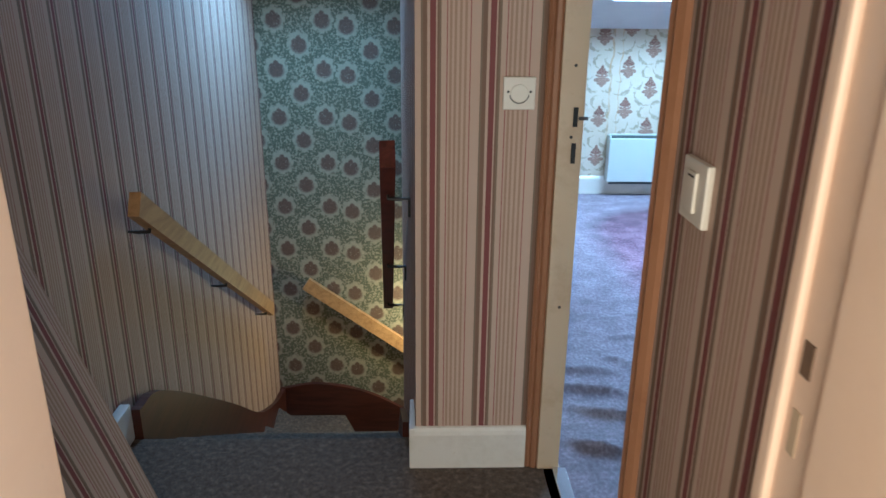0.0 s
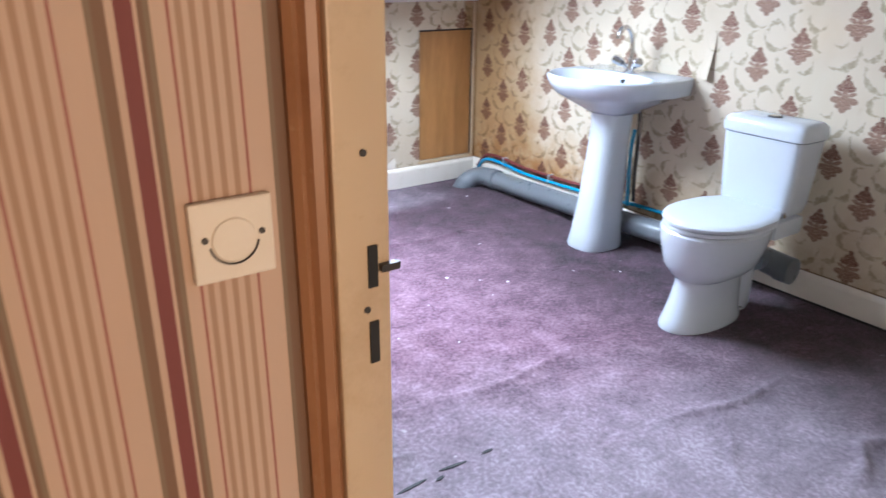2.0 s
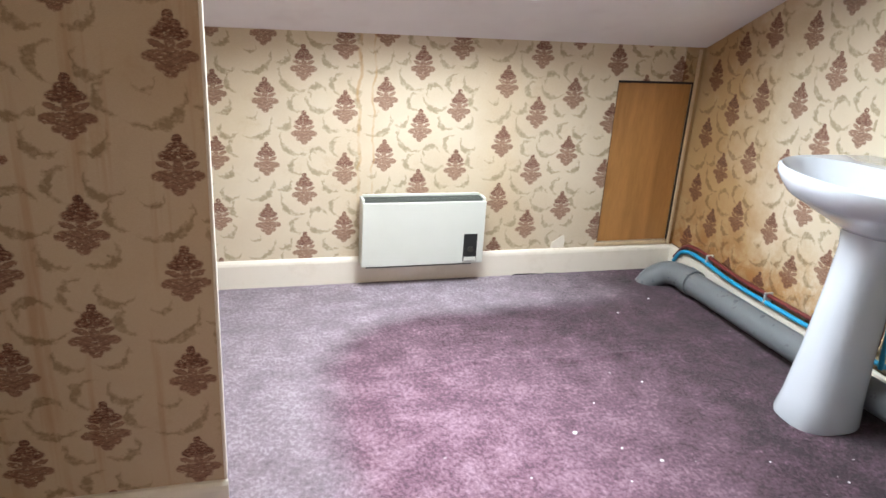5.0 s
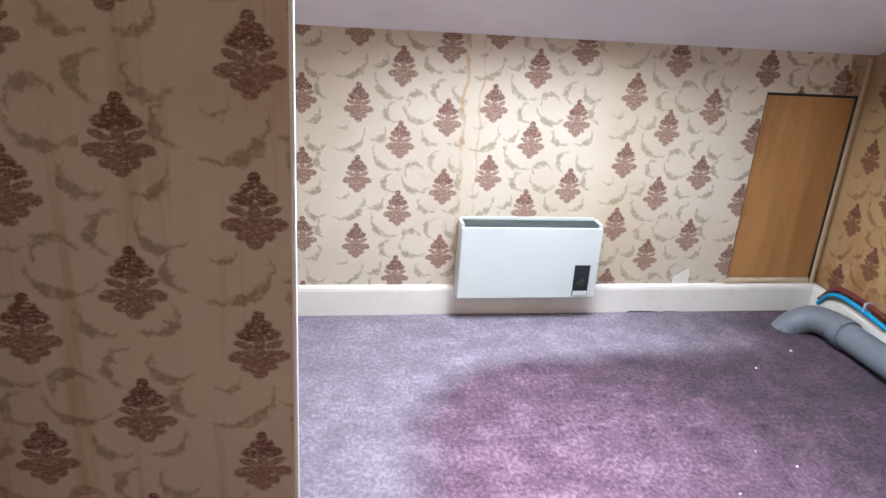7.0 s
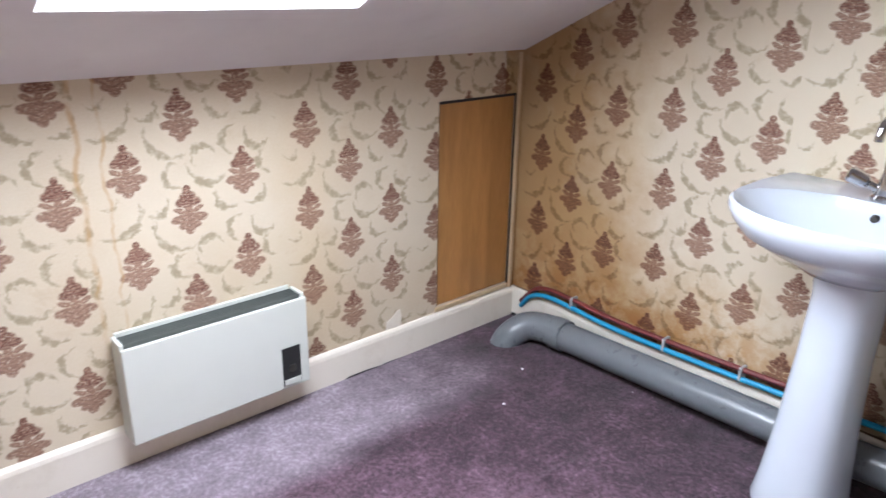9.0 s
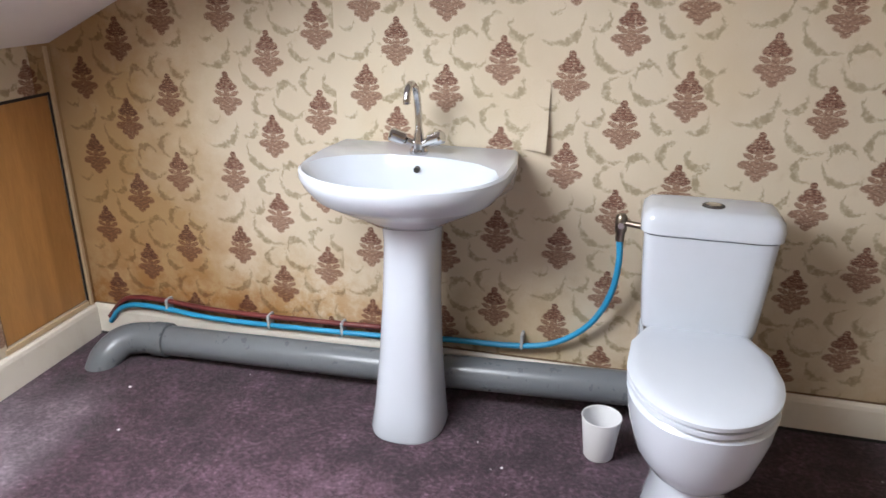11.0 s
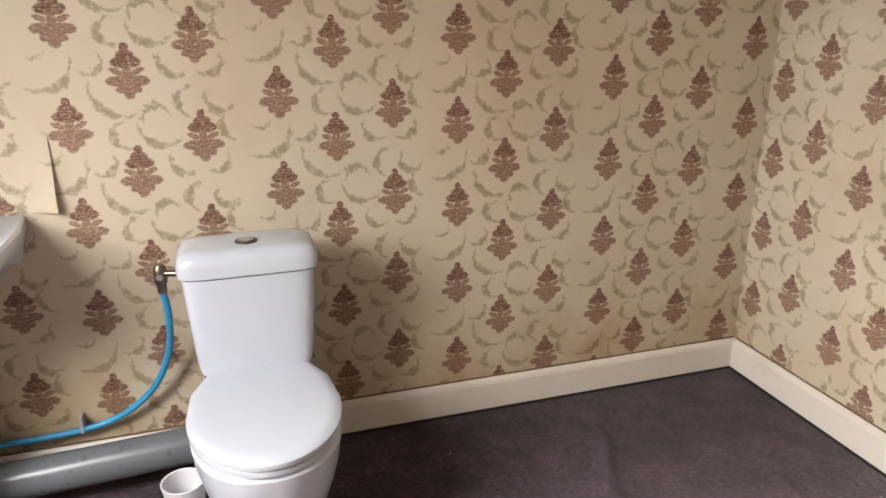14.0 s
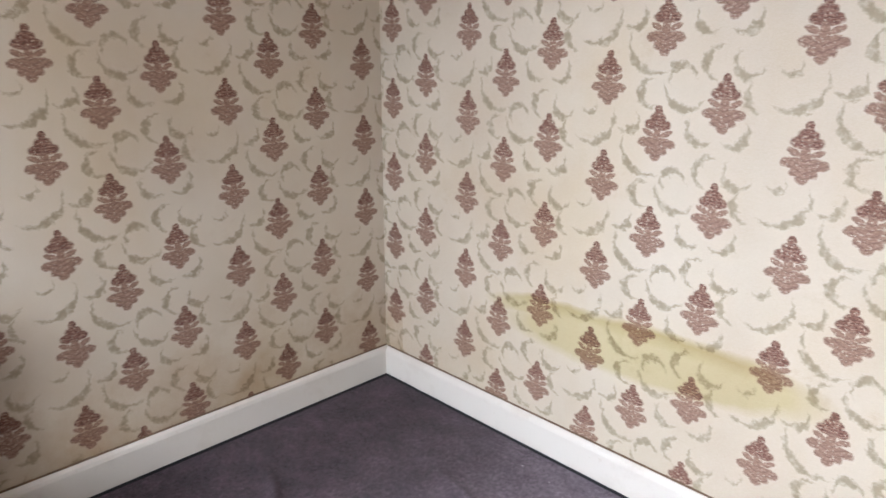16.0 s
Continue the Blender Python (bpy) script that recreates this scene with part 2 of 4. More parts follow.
    # rusty drips on the knee wall
    drip = n.math("ADD", x, n.math("MULTIPLY", n.math("SUBTRACT", n.noise(n.stretch(pos, (2, 2, 9)), 1.0, 3), 0.5), 0.05))
    d1 = n.math("SUBTRACT", 1.0, n.step(n.math("ABSOLUTE", n.math("SUBTRACT", drip, 1.43)), 0.002, 0.010))
    d2 = n.math("SUBTRACT", 1.0, n.step(n.math("ABSOLUTE", n.math("SUBTRACT", drip, 1.49)), 0.001, 0.007))
    drips = n.math("MULTIPLY", n.math("MAXIMUM", d1, d2), n.math("GREATER_THAN", y, 4.9))
    drips = n.math("MULTIPLY", drips, n.math("MULTIPLY", n.step(z, 0.25, 0.6), n.step(n.noise(pos, 14, 3), 0.3, 0.6)))
    c = n.mix(n.math("MULTIPLY", drips, 0.7), c, (0.42, 0.25, 0.10))
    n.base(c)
    n.bump(n.math("ADD", n.math("MULTIPLY", flower, 0.6), n.math("ADD", n.noise(pos, 320, 2), n.noise(pos, 9, 3))), 0.35, 0.0012)
    return n.mat


def stripe_paper():
    """Hall paper in vertical stripes; UV in metres."""
    n = Nodes("striped_wallpaper", 0.7)
    pos = n.world()
    sep = n.node("ShaderNodeSeparateXYZ")
    n.put(sep.inputs[0], n.coords("UV"))
    w = n.math("DIVIDE", n.math("FLOORED_MODULO", sep.outputs[0], 0.142), 0.142)
    cr, tan, red, brown, olive, thin = (0.53, 0.40, 0.30), (0.37, 0.25, 0.165), (0.185, 0.052, 0.048), (0.19, 0.115, 0.07), (0.21, 0.155, 0.10), (0.30, 0.12, 0.095)
    c = n.ramp(w, [(0.0, red), (0.095, cr), (0.12, brown), (0.15, olive), (0.185, cr), (0.275, thin), (0.295, cr), (0.325, tan), (0.365, cr), (0.405, tan), (0.445, cr), (0.49, tan), (0.53, cr),
                   (0.575, tan), (0.615, cr), (0.665, thin), (0.685, cr), (0.845, olive), (0.88, brown), (0.95, cr)], "CONSTANT")
    c = n.mix(0.2, c, n.ramp(n.noise(pos, 2.5, 4), [(0.3, (0.42, 0.30, 0.2)), (0.7, (0.8, 0.7, 0.6))]), "MULTIPLY")
    n.base(c)
    n.bump(n.math("ADD", n.noise(n.stretch(pos, (300, 300, 20)), 1.0, 2), n.noise(pos, 8, 3)), 0.3, 0.001)
    return n.mat


def damask_paper():
    """Green stairwell paper with brown roses in pale rings; UV in metres."""
    n = Nodes("damask_wallpaper", 0.7)
    pos = n.world()
    sep = n.node("ShaderNodeSeparateXYZ")
    n.put(sep.inputs[0], n.coords("UV"))
    wide, tall = 0.285, 0.285
    col = n.math("DIVIDE", sep.outputs[0], wide / 2)
    cell = n.math("FLOOR", col)
    odd = n.math("MULTIPLY", n.math("FLOORED_MODULO", cell, 2.0), tall / 2)
    com = n.node("ShaderNodeCombineXYZ")
    wob = n.math("MULTIPLY", n.math("SUBTRACT", n.noise(pos, 60, 3), 0.5), 0.014)
    n.put(com.inputs[0], n.math("ADD", n.math("MULTIPLY", n.math("SUBTRACT", n.math("SUBTRACT", col, cell), 0.5), wide / 2), wob))
    n.put(com.inputs[1], n.math("ADD", n.math("SUBTRACT", n.math("FLOORED_MODULO", n.math("ADD", sep.outputs[1], odd), tall), tall / 2), wob))
    p = com.outputs[0]
    rose = n.union([n.oval(p, 0, -0.008, 0.047, 0.041, 0, 0.2), n.oval(p, 0, 0.030, 0.018, 0.024, 0, 0.2), n.oval(p, 0.022, 0.016, 0.020, 0.020, 0, 0.2), n.oval(p, -0.022, 0.016, 0.020, 0.020, 0, 0.2)])
    petals = n.step(n.noise(pos, 90, 3), 0.20, 0.40)
    halo = n.union([n.oval(p, 0, 0.004, 0.062, 0.070, 0, 0.10), *[n.oval(p, 0.060 * math.cos(radians(a)), 0.004 + 0.066 * math.sin(radians(a)), 0.016, 0.016, 0, 0.25) for a in range(0, 360, 45)]])
    cream = n.mix(n.noise(pos, 5, 3), (0.30, 0.27, 0.18), (0.38, 0.34, 0.23))
    leaf = n.step(n.noise(pos, 75, 3, 0.6), 0.42, 0.52)
    ground = n.mix(leaf, n.mix(0.30, cream, (0.13, 0.125, 0.072)), (0.105, 0.105, 0.060))
    c = n.mix(n.math("MULTIPLY", halo, 0.85), ground, cream)
    c = n.mix(n.math("MULTIPLY", rose, petals), c, n.mix(n.noise(pos, 150, 2), (0.06, 0.038, 0.024), (0.17, 0.105, 0.068)))
    n.base(c)
    n.bump(n.noise(pos, 200, 2), 0.25, 0.001)
    return n.mat


def carpet(kind):
    n = Nodes(kind, 0.95)
    n.bsdf.inputs["Sheen Weight"].default_value = 0.08
    pos = n.world()
    fibre = n.noise(pos, 420, 2, 0.7)
    fleck = n.noise(pos, 55, 4, 0.75)
    if kind == "mauve_carpet":
        ps = n.node("ShaderNodeSeparateXYZ")
        n.put(ps.inputs[0], pos)
        x, y, z = ps.outputs
        wav = n.math("MULTIPLY", n.math("SUBTRACT", n.noise(pos, 3.0, 6, 0.7), 0.5), 0.7)
        mott = n.noise(n.stretch(pos, (80, 62, 70)), 1.0, 6, 0.68)
        patch = n.noise(pos, 8.0, 5, 0.68)
        key = n.math("ADD", n.math("MULTIPLY", mott, 0.58), n.math("MULTIPLY", patch, 0.42))
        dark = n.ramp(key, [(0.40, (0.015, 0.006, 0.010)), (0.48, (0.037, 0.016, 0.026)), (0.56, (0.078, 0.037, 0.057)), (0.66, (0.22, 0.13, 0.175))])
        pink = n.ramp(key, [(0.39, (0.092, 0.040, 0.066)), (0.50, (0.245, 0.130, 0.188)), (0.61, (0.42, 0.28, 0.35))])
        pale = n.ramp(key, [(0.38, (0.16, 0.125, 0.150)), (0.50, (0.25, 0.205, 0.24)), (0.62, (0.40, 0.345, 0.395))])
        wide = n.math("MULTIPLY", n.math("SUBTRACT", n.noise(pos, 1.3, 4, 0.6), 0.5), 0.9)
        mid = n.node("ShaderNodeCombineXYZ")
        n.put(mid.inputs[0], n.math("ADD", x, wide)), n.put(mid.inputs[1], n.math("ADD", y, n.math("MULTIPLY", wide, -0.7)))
        # an oval of pinker pile towards the middle of the floor
        pink_oval = n.oval(mid.outputs[0], 1.45, 3.42, 0.78, 0.92, 0, 0.55)
        c = n.mix(n.math("MULTIPLY", pink_oval, 0.88), dark, pink)
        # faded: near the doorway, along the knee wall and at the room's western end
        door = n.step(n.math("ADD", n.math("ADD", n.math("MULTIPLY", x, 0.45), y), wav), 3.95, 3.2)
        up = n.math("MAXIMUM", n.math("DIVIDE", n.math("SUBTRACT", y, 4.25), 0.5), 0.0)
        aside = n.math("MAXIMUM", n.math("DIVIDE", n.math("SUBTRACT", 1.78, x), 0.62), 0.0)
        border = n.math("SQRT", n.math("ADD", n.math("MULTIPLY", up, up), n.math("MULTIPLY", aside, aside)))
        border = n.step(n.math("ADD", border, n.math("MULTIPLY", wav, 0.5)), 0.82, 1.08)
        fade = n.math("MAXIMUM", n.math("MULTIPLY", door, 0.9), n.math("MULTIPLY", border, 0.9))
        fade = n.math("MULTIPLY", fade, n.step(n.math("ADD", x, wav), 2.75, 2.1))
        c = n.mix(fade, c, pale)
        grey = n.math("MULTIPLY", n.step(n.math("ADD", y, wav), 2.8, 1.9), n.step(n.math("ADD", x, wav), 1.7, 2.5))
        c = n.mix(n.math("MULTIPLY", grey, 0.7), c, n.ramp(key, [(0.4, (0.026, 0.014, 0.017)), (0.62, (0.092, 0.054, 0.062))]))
        spot = n.step(n.noise(pos, 34, 1, 0.4), 0.79, 0.82)
        c = n.mix(n.math("MULTIPLY", spot, 0.6), c, (0.62, 0.58, 0.58))
    else:
        c = n.ramp(fleck, [(0.3, (0.042, 0.028, 0.018)), (0.55, (0.135, 0.095, 0.062)), (0.78, (0.33, 0.24, 0.165))])
    c = n.mix(0.35, c, n.ramp(fibre, [(0.25, 0.45), (0.75, 1.0)]), "MULTIPLY")
    n.base(c)
    n.bump(n.math("ADD", fibre, n.math("MULTIPLY", fleck, 0.8)), 0.8, 0.004)
    return n.mat


def paint(name, colour, rough=0.45, dirt=(0.55, 0.45, 0.3), amount=0.35, scale=5.0):
    n = Nodes(name, rough)
    pos = n.world()
    spots = n.step(n.noise(pos, scale, 6, 0.7), 0.5, 0.8)
    c = n.mix(n.math("MULTIPLY", spots, amount), colour, n.mix(1.0, colour, dirt, "MULTIPLY"))
    c = n.mix(n.math("MULTIPLY", n.step(n.noise(pos, 60, 3), 0.68, 0.75), amount * 0.6), c, dirt)
    n.base(c)
    n.bump(n.math("ADD", n.noise(pos, 40, 3), n.noise(pos, 9, 2)), 0.2, 0.0015)
    return n.mat


def plaster():
    n = Nodes("ceiling_plaster", 0.9)
    pos = n.world()
    c = n.ramp(n.noise(pos, 1.6, 5, 0.6), [(0.3, (0.70, 0.685, 0.69)), (0.7, (0.80, 0.79, 0.795))])
    blot = n.step(n.noise(pos, 5.5, 2, 0.5), 0.60, 0.72)
    n.base(n.mix(n.math("MULTIPLY", blot, 0.22), c, (0.58, 0.53, 0.53)))
    n.bump(n.math("ADD", n.noise(pos, 120, 2), n.noise(pos, 5, 3)), 0.25, 0.002)
    return n.mat


def wood(name, light, dark, rough=0.45, axis=(14, 14, 1.1)):
    n = Nodes(name, rough)
    pos = n.coords("Object")
    g = n.noise(n.stretch(pos, axis), 3.0, 5, 0.6, 0.6)
    fine = n.noise(n.stretch(pos, tuple(a * 8 for a in axis)), 4.0, 2)
    c = n.ramp(g, [(0.3, dark), (0.55, light), (0.75, tuple(min(1, a * 1.15) for a in light))])
    n.base(n.mix(0.25, c, n.ramp(fine, [(0.3, 0.5), (0.7, 1.0)]), "MULTIPLY"))
    n.bump(fine, 0.15, 0.0008)
    return n.mat


def plain(name, colour, rough=0.5, metal=0.0, grain=0.0, coat=0.0):
    n = Nodes(name, rough, metal)
    pos = n.world()
    n.base(n.mix(n.math("MULTIPLY", n.noise(pos, 12, 4), 0.22), colour, tuple(a * 0.72 for a in colour)))
    n.put(n.bsdf.inputs["Roughness"], n.math("ADD", rough - 0.04, n.math("MULTIPLY", n.noise(pos, 30, 3), 0.1)))
    n.bsdf.inputs["Coat Weight"].default_value = coat
    if grain:
        n.bump(n.noise(pos, 150, 2), grain, 0.001)
    return n.mat


def glass():
    n = Nodes("window_glass", 0.02)
    n.bsdf.inputs["Transmission Weight"].default_value = 1.0
    n.bsdf.inputs["IOR"].default_value = 1.1
    return n.mat


FLOWER, STRIPE, DAMASK = flower_paper(), stripe_paper(), damask_paper()
MAUVE, GREYCARPET = carpet("mauve_carpet"), carpet("grey_carpet")
CREAM = paint("cream_gloss_paint", (0.55, 0.42, 0.26), 0.4, (0.45, 0.30, 0.14), 0.5, 6)
WHITEPAINT = paint("white_gloss_paint", (0.74, 0.69, 0.60), 0.4, (0.5, 0.40, 0.26), 0.35, 6)
OCHRE = paint("tan_gloss_paint", (0.31, 0.155, 0.070), 0.4, (0.5, 0.35, 0.2), 0.5, 9)
PEACH = paint("peach_gloss_paint", (0.84, 0.63, 0.44), 0.42, (0.6, 0.45, 0.3), 0.2, 3)
PLASTER = plaster()
CERAMIC = plain("white_ceramic", (0.565, 0.61, 0.67), 0.16, coat=0.5)
SEATPLASTIC = plain("seat_plastic", (0.55, 0.59, 0.645), 0.34)
GREYPVC = plain("grey_pvc", (0.135, 0.148, 0.160), 0.28)
CLIP = plain("clip_plastic", (0.40, 0.42, 0.43), 0.3)
BLUEPIPE = plain("blue_plastic", (0.02, 0.28, 0.50), 0.4)
REDPIPE = plain("red_plastic", (0.135, 0.022, 0.020), 0.45)
CHROME = plain("chrome", (0.60, 0.60, 0.61), 0.09, 1.0)
BRASS = plain("dull_brass", (0.22, 0.18, 0.14), 0.35, 1.0)
DARKMETAL = plain("dark_iron", (0.06, 0.055, 0.05), 0.5, 0.6)
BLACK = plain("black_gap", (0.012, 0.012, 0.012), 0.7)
HEATER = plain("cream_enamel", (0.60, 0.62, 0.57), 0.38, grain=0.05)
GRILLE = plain("grey_grille", (0.10, 0.11, 0.105), 0.5)
SLAT = plain("slat_enamel", (0.10, 0.11, 0.10), 0.45)
SWITCH = plain("ivory_plastic", (0.72, 0.66, 0.54), 0.35)
HATCHWOOD = wood("hatch_plywood", (0.40, 0.195, 0.058), (0.30, 0.14, 0.040), axis=(5, 5, 0.6))
RAILWOOD = wood("pale_rail_wood", (0.50, 0.29, 0.10), (0.36, 0.19, 0.06), axis=(10, 1.2, 10))
DARKWOOD = wood("dark_rail_wood", (0.13, 0.035, 0.02), (0.06, 0.018, 0.01), 0.3, axis=(10, 1.2, 10))
STRINGWOOD = wood("varnished_string_wood", (0.075, 0.020, 0.009), (0.035, 0.010, 0.005), 0.42, axis=(1.2, 1.2, 10))
CUPPLASTIC = plain("white_plastic", (0.78, 0.78, 0.79), 0.4)
GLASS = glass()
GRIME = paint("brown_grime", (0.16, 0.10, 0.055), 0.8, (0.5, 0.4, 0.3), 0.6, 20)
BACKWALL = paint("plain_wall", (0.55, 0.45, 0.34), 0.8, (0.6, 0.5, 0.4), 0.2, 3)


# ---- mesh helpers ----
def mesh(name, bm, mat, parent=None, smooth=False, bevel=0.0):
    if bevel:
        bmesh.ops.bevel(bm, geom=[e for e in bm.edges if len(e.link_faces) == 2 and e.calc_face_angle(0) > 0.6], offset=bevel, segments=2, profile=0.6, affect="EDGES")
    bmesh.ops.recalc_face_normals(bm, faces=bm.faces)
    data = bpy.data.meshes.new(name)
    bm.to_mesh(data)
    bm.free()
    if smooth:
        data.polygons.foreach_set("use_smooth", [True] * len(data.polygons))
        data.set_sharp_from_angle(angle=radians(38))
    for m in mat if isinstance(mat, (list, tuple)) else [mat]:
        data.materials.append(m)
    ob = new(name, data)
    if parent:
        ob.parent = parent
        ob.matrix_parent_inverse = parent.matrix_basis.inverted()
    return ob


def part(name, bm, mat, parent, label="", smooth=False, bevel=0.0):
    """One mesh object under a thing or a part; its coordinates are the world's."""
    return tagged(mesh(name, bm, mat, parent, smooth, bevel), label)


def thing(name, x, y, z, label, category, group="", kind=""):
    ob = new(name)
    ob.empty_display_size = 0.05
    ob.matrix_basis = Matrix.Translation((x, y, z))
    return tagged(ob, label, category, group, kind)


def box(x0, y0, z0, x1, y1, z1, bm=None):
    bm = bm or bmesh.new()
    made = bmesh.ops.create_cube(bm, size=1.0)["verts"]
    for v in made:
        v.co = Vector(((x0 + x1) / 2 + v.co.x * (x1 - x0), (y0 + y1) / 2 + v.co.y * (y1 - y0), (z0 + z1) / 2 + v.co.z * (z1 - z0)))
    return bm


def loft(rings, bm=None, caps=(True, True)):
    """Joins rings of points, each as long as the others."""
    bm = bm or bmesh.new()
    rows = [[bm.verts.new(p) for p in r] for r in rings]
    k = len(rows[0])
    for a, b in zip(rows, rows[1:]):
        for i in range(k):
            bm.faces.new((a[i], a[(i + 1) % k], b[(i + 1) % k], b[i]))
    for on, r in zip(caps, (rows[0], rows[-1])):
        if on:
            bm.faces.new(r)
    return bm


def oval_ring(x, y, z, rx, ry, power=2.0, count=32, front=None):
    """A rounded ring; front: another half-length towards -x."""
    pts = []
    for i in range(count):
        a = 2 * math.pi * i / count
        c, s = math.cos(a), math.sin(a)
        px = math.copysign(abs(c) ** (2 / power), c)
        py = math.copysign(abs(s) ** (2 / power), s)
        pts.append((x + px * (front if front and px < 0 else rx), y + py * ry, z))
    return pts


def tube(points, r, count=12, bm=None, caps=True):
    """A round bar along points."""
    bm = bm or bmesh.new()
    pts = [Vector(p) for p in points]
    rings, side = [], None
    for i, p in enumerate(pts):
        d = (pts[min(i + 1, len(pts) - 1)] - pts[max(i - 1, 0)]).normalized()
        side = d.orthogonal().normalized() if side is None else (side - d * side.dot(d)).normalized()
        up = d.cross(side)
        rr = r[i] if isinstance(r, (list, tuple)) else r
        rings.append([p + (side * math.cos(2 * math.pi * k / count) + up * math.sin(2 * math.pi * k / count)) * rr for k in range(count)])
    return loft(rings, bm, (caps, caps))


def curve(points, steps=6):
    """A smooth line through points (Catmull-Rom)."""
    pts = [Vector(p) for p in points]
    pts = [pts[0] * 2 - pts[1], *pts, pts[-1] * 2 - pts[-2]]
    out = []
    for a, b, c, d in zip(pts, pts[1:], pts[2:], pts[3:]):
        for i in range(steps):
            t = i / steps
            out.append(0.5 * (2 * b + (c - a) * t + (2 * a - 5 * b + 4 * c - d) * t * t + (3 * b - a - 3 * c + d) * t ** 3))
    return out + [pts[-2]]


def papered(name, p0, p1, height, mat, rolls=(), holes=(), z0=0.0, thick=0.1, wide=0.525, lead=0.0, repeat=1.0):
    """A wall with paper hung in strips on its front. p0, p1: its ends, from left to right as one faces it; height: metres, or a
    function of the way along; rolls: (start, rise of the pattern, its origin if not the start); holes: (u0, u1, z0, z1);
    repeat: how much closer the pattern repeats upwards."""
    wide = 0.568 if mat is STRIPE else 0.57 if mat is DAMASK else wide
    a, b = Vector((*p0, 0)), Vector((*p1, 0))
    length = (b - a).length
    way = (b - a) / length
    back = Vector((-way.y, way.x, 0))
    top = height if callable(height) else (lambda u: height)
    starts = [(r[0], r[1], r[-1] if len(r) > 2 else r[0]) for r in sorted(rolls) or [(lead, 0.0)]]
    while starts[0][0] > 0:
        starts.insert(0, (starts[0][0] - wide, starts[0][1] + 0.07, starts[0][0] - wide))
    while starts[-1][2] + wide < length:
        starts.append((starts[-1][2] + wide, starts[-1][1] + 0.11, starts[-1][2] + wide))
    cuts = {0.0, length} | {s[0] for s in starts} | {h for q in holes for h in q[:2]}
    if callable(height):
        cuts |= {length * i / 24 for i in range(25)}
    cuts = sorted(c for c in cuts if -1e-6 <= c <= length + 1e-6)
    bm = bmesh.new()
    uv = bm.loops.layers.uv.new("UVMap")

    def at(u, z, depth=0.0):
        return a + way * u + back * depth + Vector((0, 0, z))

    def quad(pts, uvs=None, slot=0):
        f = bm.faces.new([bm.verts.new(p) for p in pts])
        f.material_index = slot
        for loop, q in zip(f.loops, uvs or [(0, 0)] * 4):
            loop[uv].uv = q

    for u0, u1 in zip(cuts, cuts[1:]):
        if u1 - u0 < 1e-5:
            continue
        um = (u0 + u1) / 2
        _, rise, start = [s for s in starts if s[0] <= um][-1]
        levels = sorted({z0, *[z for q in holes if q[0] < um < q[1] for z in q[2:]]})
        levels = [z for z in levels if z < top(um)] + [None]
        for lo, hi in zip(levels, levels[1:]):
            if any(q[0] < um < q[1] and q[2] - 1e-6 <= lo < q[3] - 1e-6 for q in holes):
                continue
            h0, h1 = (top(u0), top(u1)) if hi is None else (hi, hi)
            quad([at(u0, lo), at(u1, lo), at(u1, h1), at(u0, h0)], [(u0 - start, lo * repeat - rise), (u1 - start, lo * repeat - rise), (u1 - start, h1 * repeat - rise), (u0 - start, h0 * repeat - rise)])
        quad([at(u0, top(u0)), at(u1, top(u1)), at(u1, top(u1), thick), at(u0, top(u0), thick)], slot=1)
        if not any(q[0] < um < q[1] for q in holes):
            quad([at(u1, z0, thick), at(u0, z0, thick), at(u0, top(u0), thick), at(u1, top(u1), thick)], slot=1)
    for u in (0.0, length):
        quad([at(u, z0), at(u, z0, thick), at(u, top(u), thick), at(u, top(u))], slot=1)
    for u0, u1, lo, hi in holes:
        quad([at(u0, lo), at(u1, lo), at(u1, lo, thick), at(u0, lo, thick)], slot=1)
        quad([at(u0, hi), at(u1, hi), at(u1, hi, thick), at(u0, hi, thick)], slot=1)
        quad([at(u0, lo), at(u0, hi), at(u0, hi, thick), at(u0, lo, thick)], slot=1)
        quad([at(u1, lo), at(u1, hi), at(u1, hi, thick), at(u1, lo, thick)], slot=1)
    data = bpy.data.meshes.new(name)
    bm.to_mesh(data)
    bm.free()
    for m in (mat, BACKWALL):
        data.materials.append(m)
    return tagged(new(name, data), kind="structure")


# ---- the room: walls, ceiling, floor ----
papered("wall_east", (XE, YK), (XE, YS), lambda u: zroof(YK - u), FLOWER, rolls=[(0.015, -0.002), (0.553, 0.234), (1.035, 0.012), (1.186, 0.152, 1.133), (1.656, 0.072), (2.19, 0.136), (2.715, 0.033)])
papered("wall_knee", (0.33, YK), (XE, YK), ZK, FLOWER, rolls=[(0.615, 0.118), (1.111, 0.131), (1.651, 0.194)], holes=[(2.29, 2.68, 0.148, 0.935)])
papered("wall_south", (XE, YS), (XR, YS), ZTOP, FLOWER, rolls=[(-0.19, -0.014), (0.333, 0.10), (0.85, 0.237), (1.374, 0.10)])
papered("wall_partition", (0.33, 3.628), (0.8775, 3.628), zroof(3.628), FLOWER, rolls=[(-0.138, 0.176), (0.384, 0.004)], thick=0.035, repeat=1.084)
papered("wall_west", (0.33, 2.137), (0.33, YK), lambda u: zroof(2.137 + u), FLOWER)
papered("wall_doorway_room_side", (XR, YS), (XR, 2.137), ZTOP, FLOWER, holes=[(0.155, 0.91, 0.0, 2.03)], thick=0.045)
papered("wall_doorway_hall_side", (XD, 2.055), (XD, 0.875), ZTOP, STRIPE, holes=[(0.005, 0.76, 0.0, 2.03)], thick=0.045, lead=-0.03)


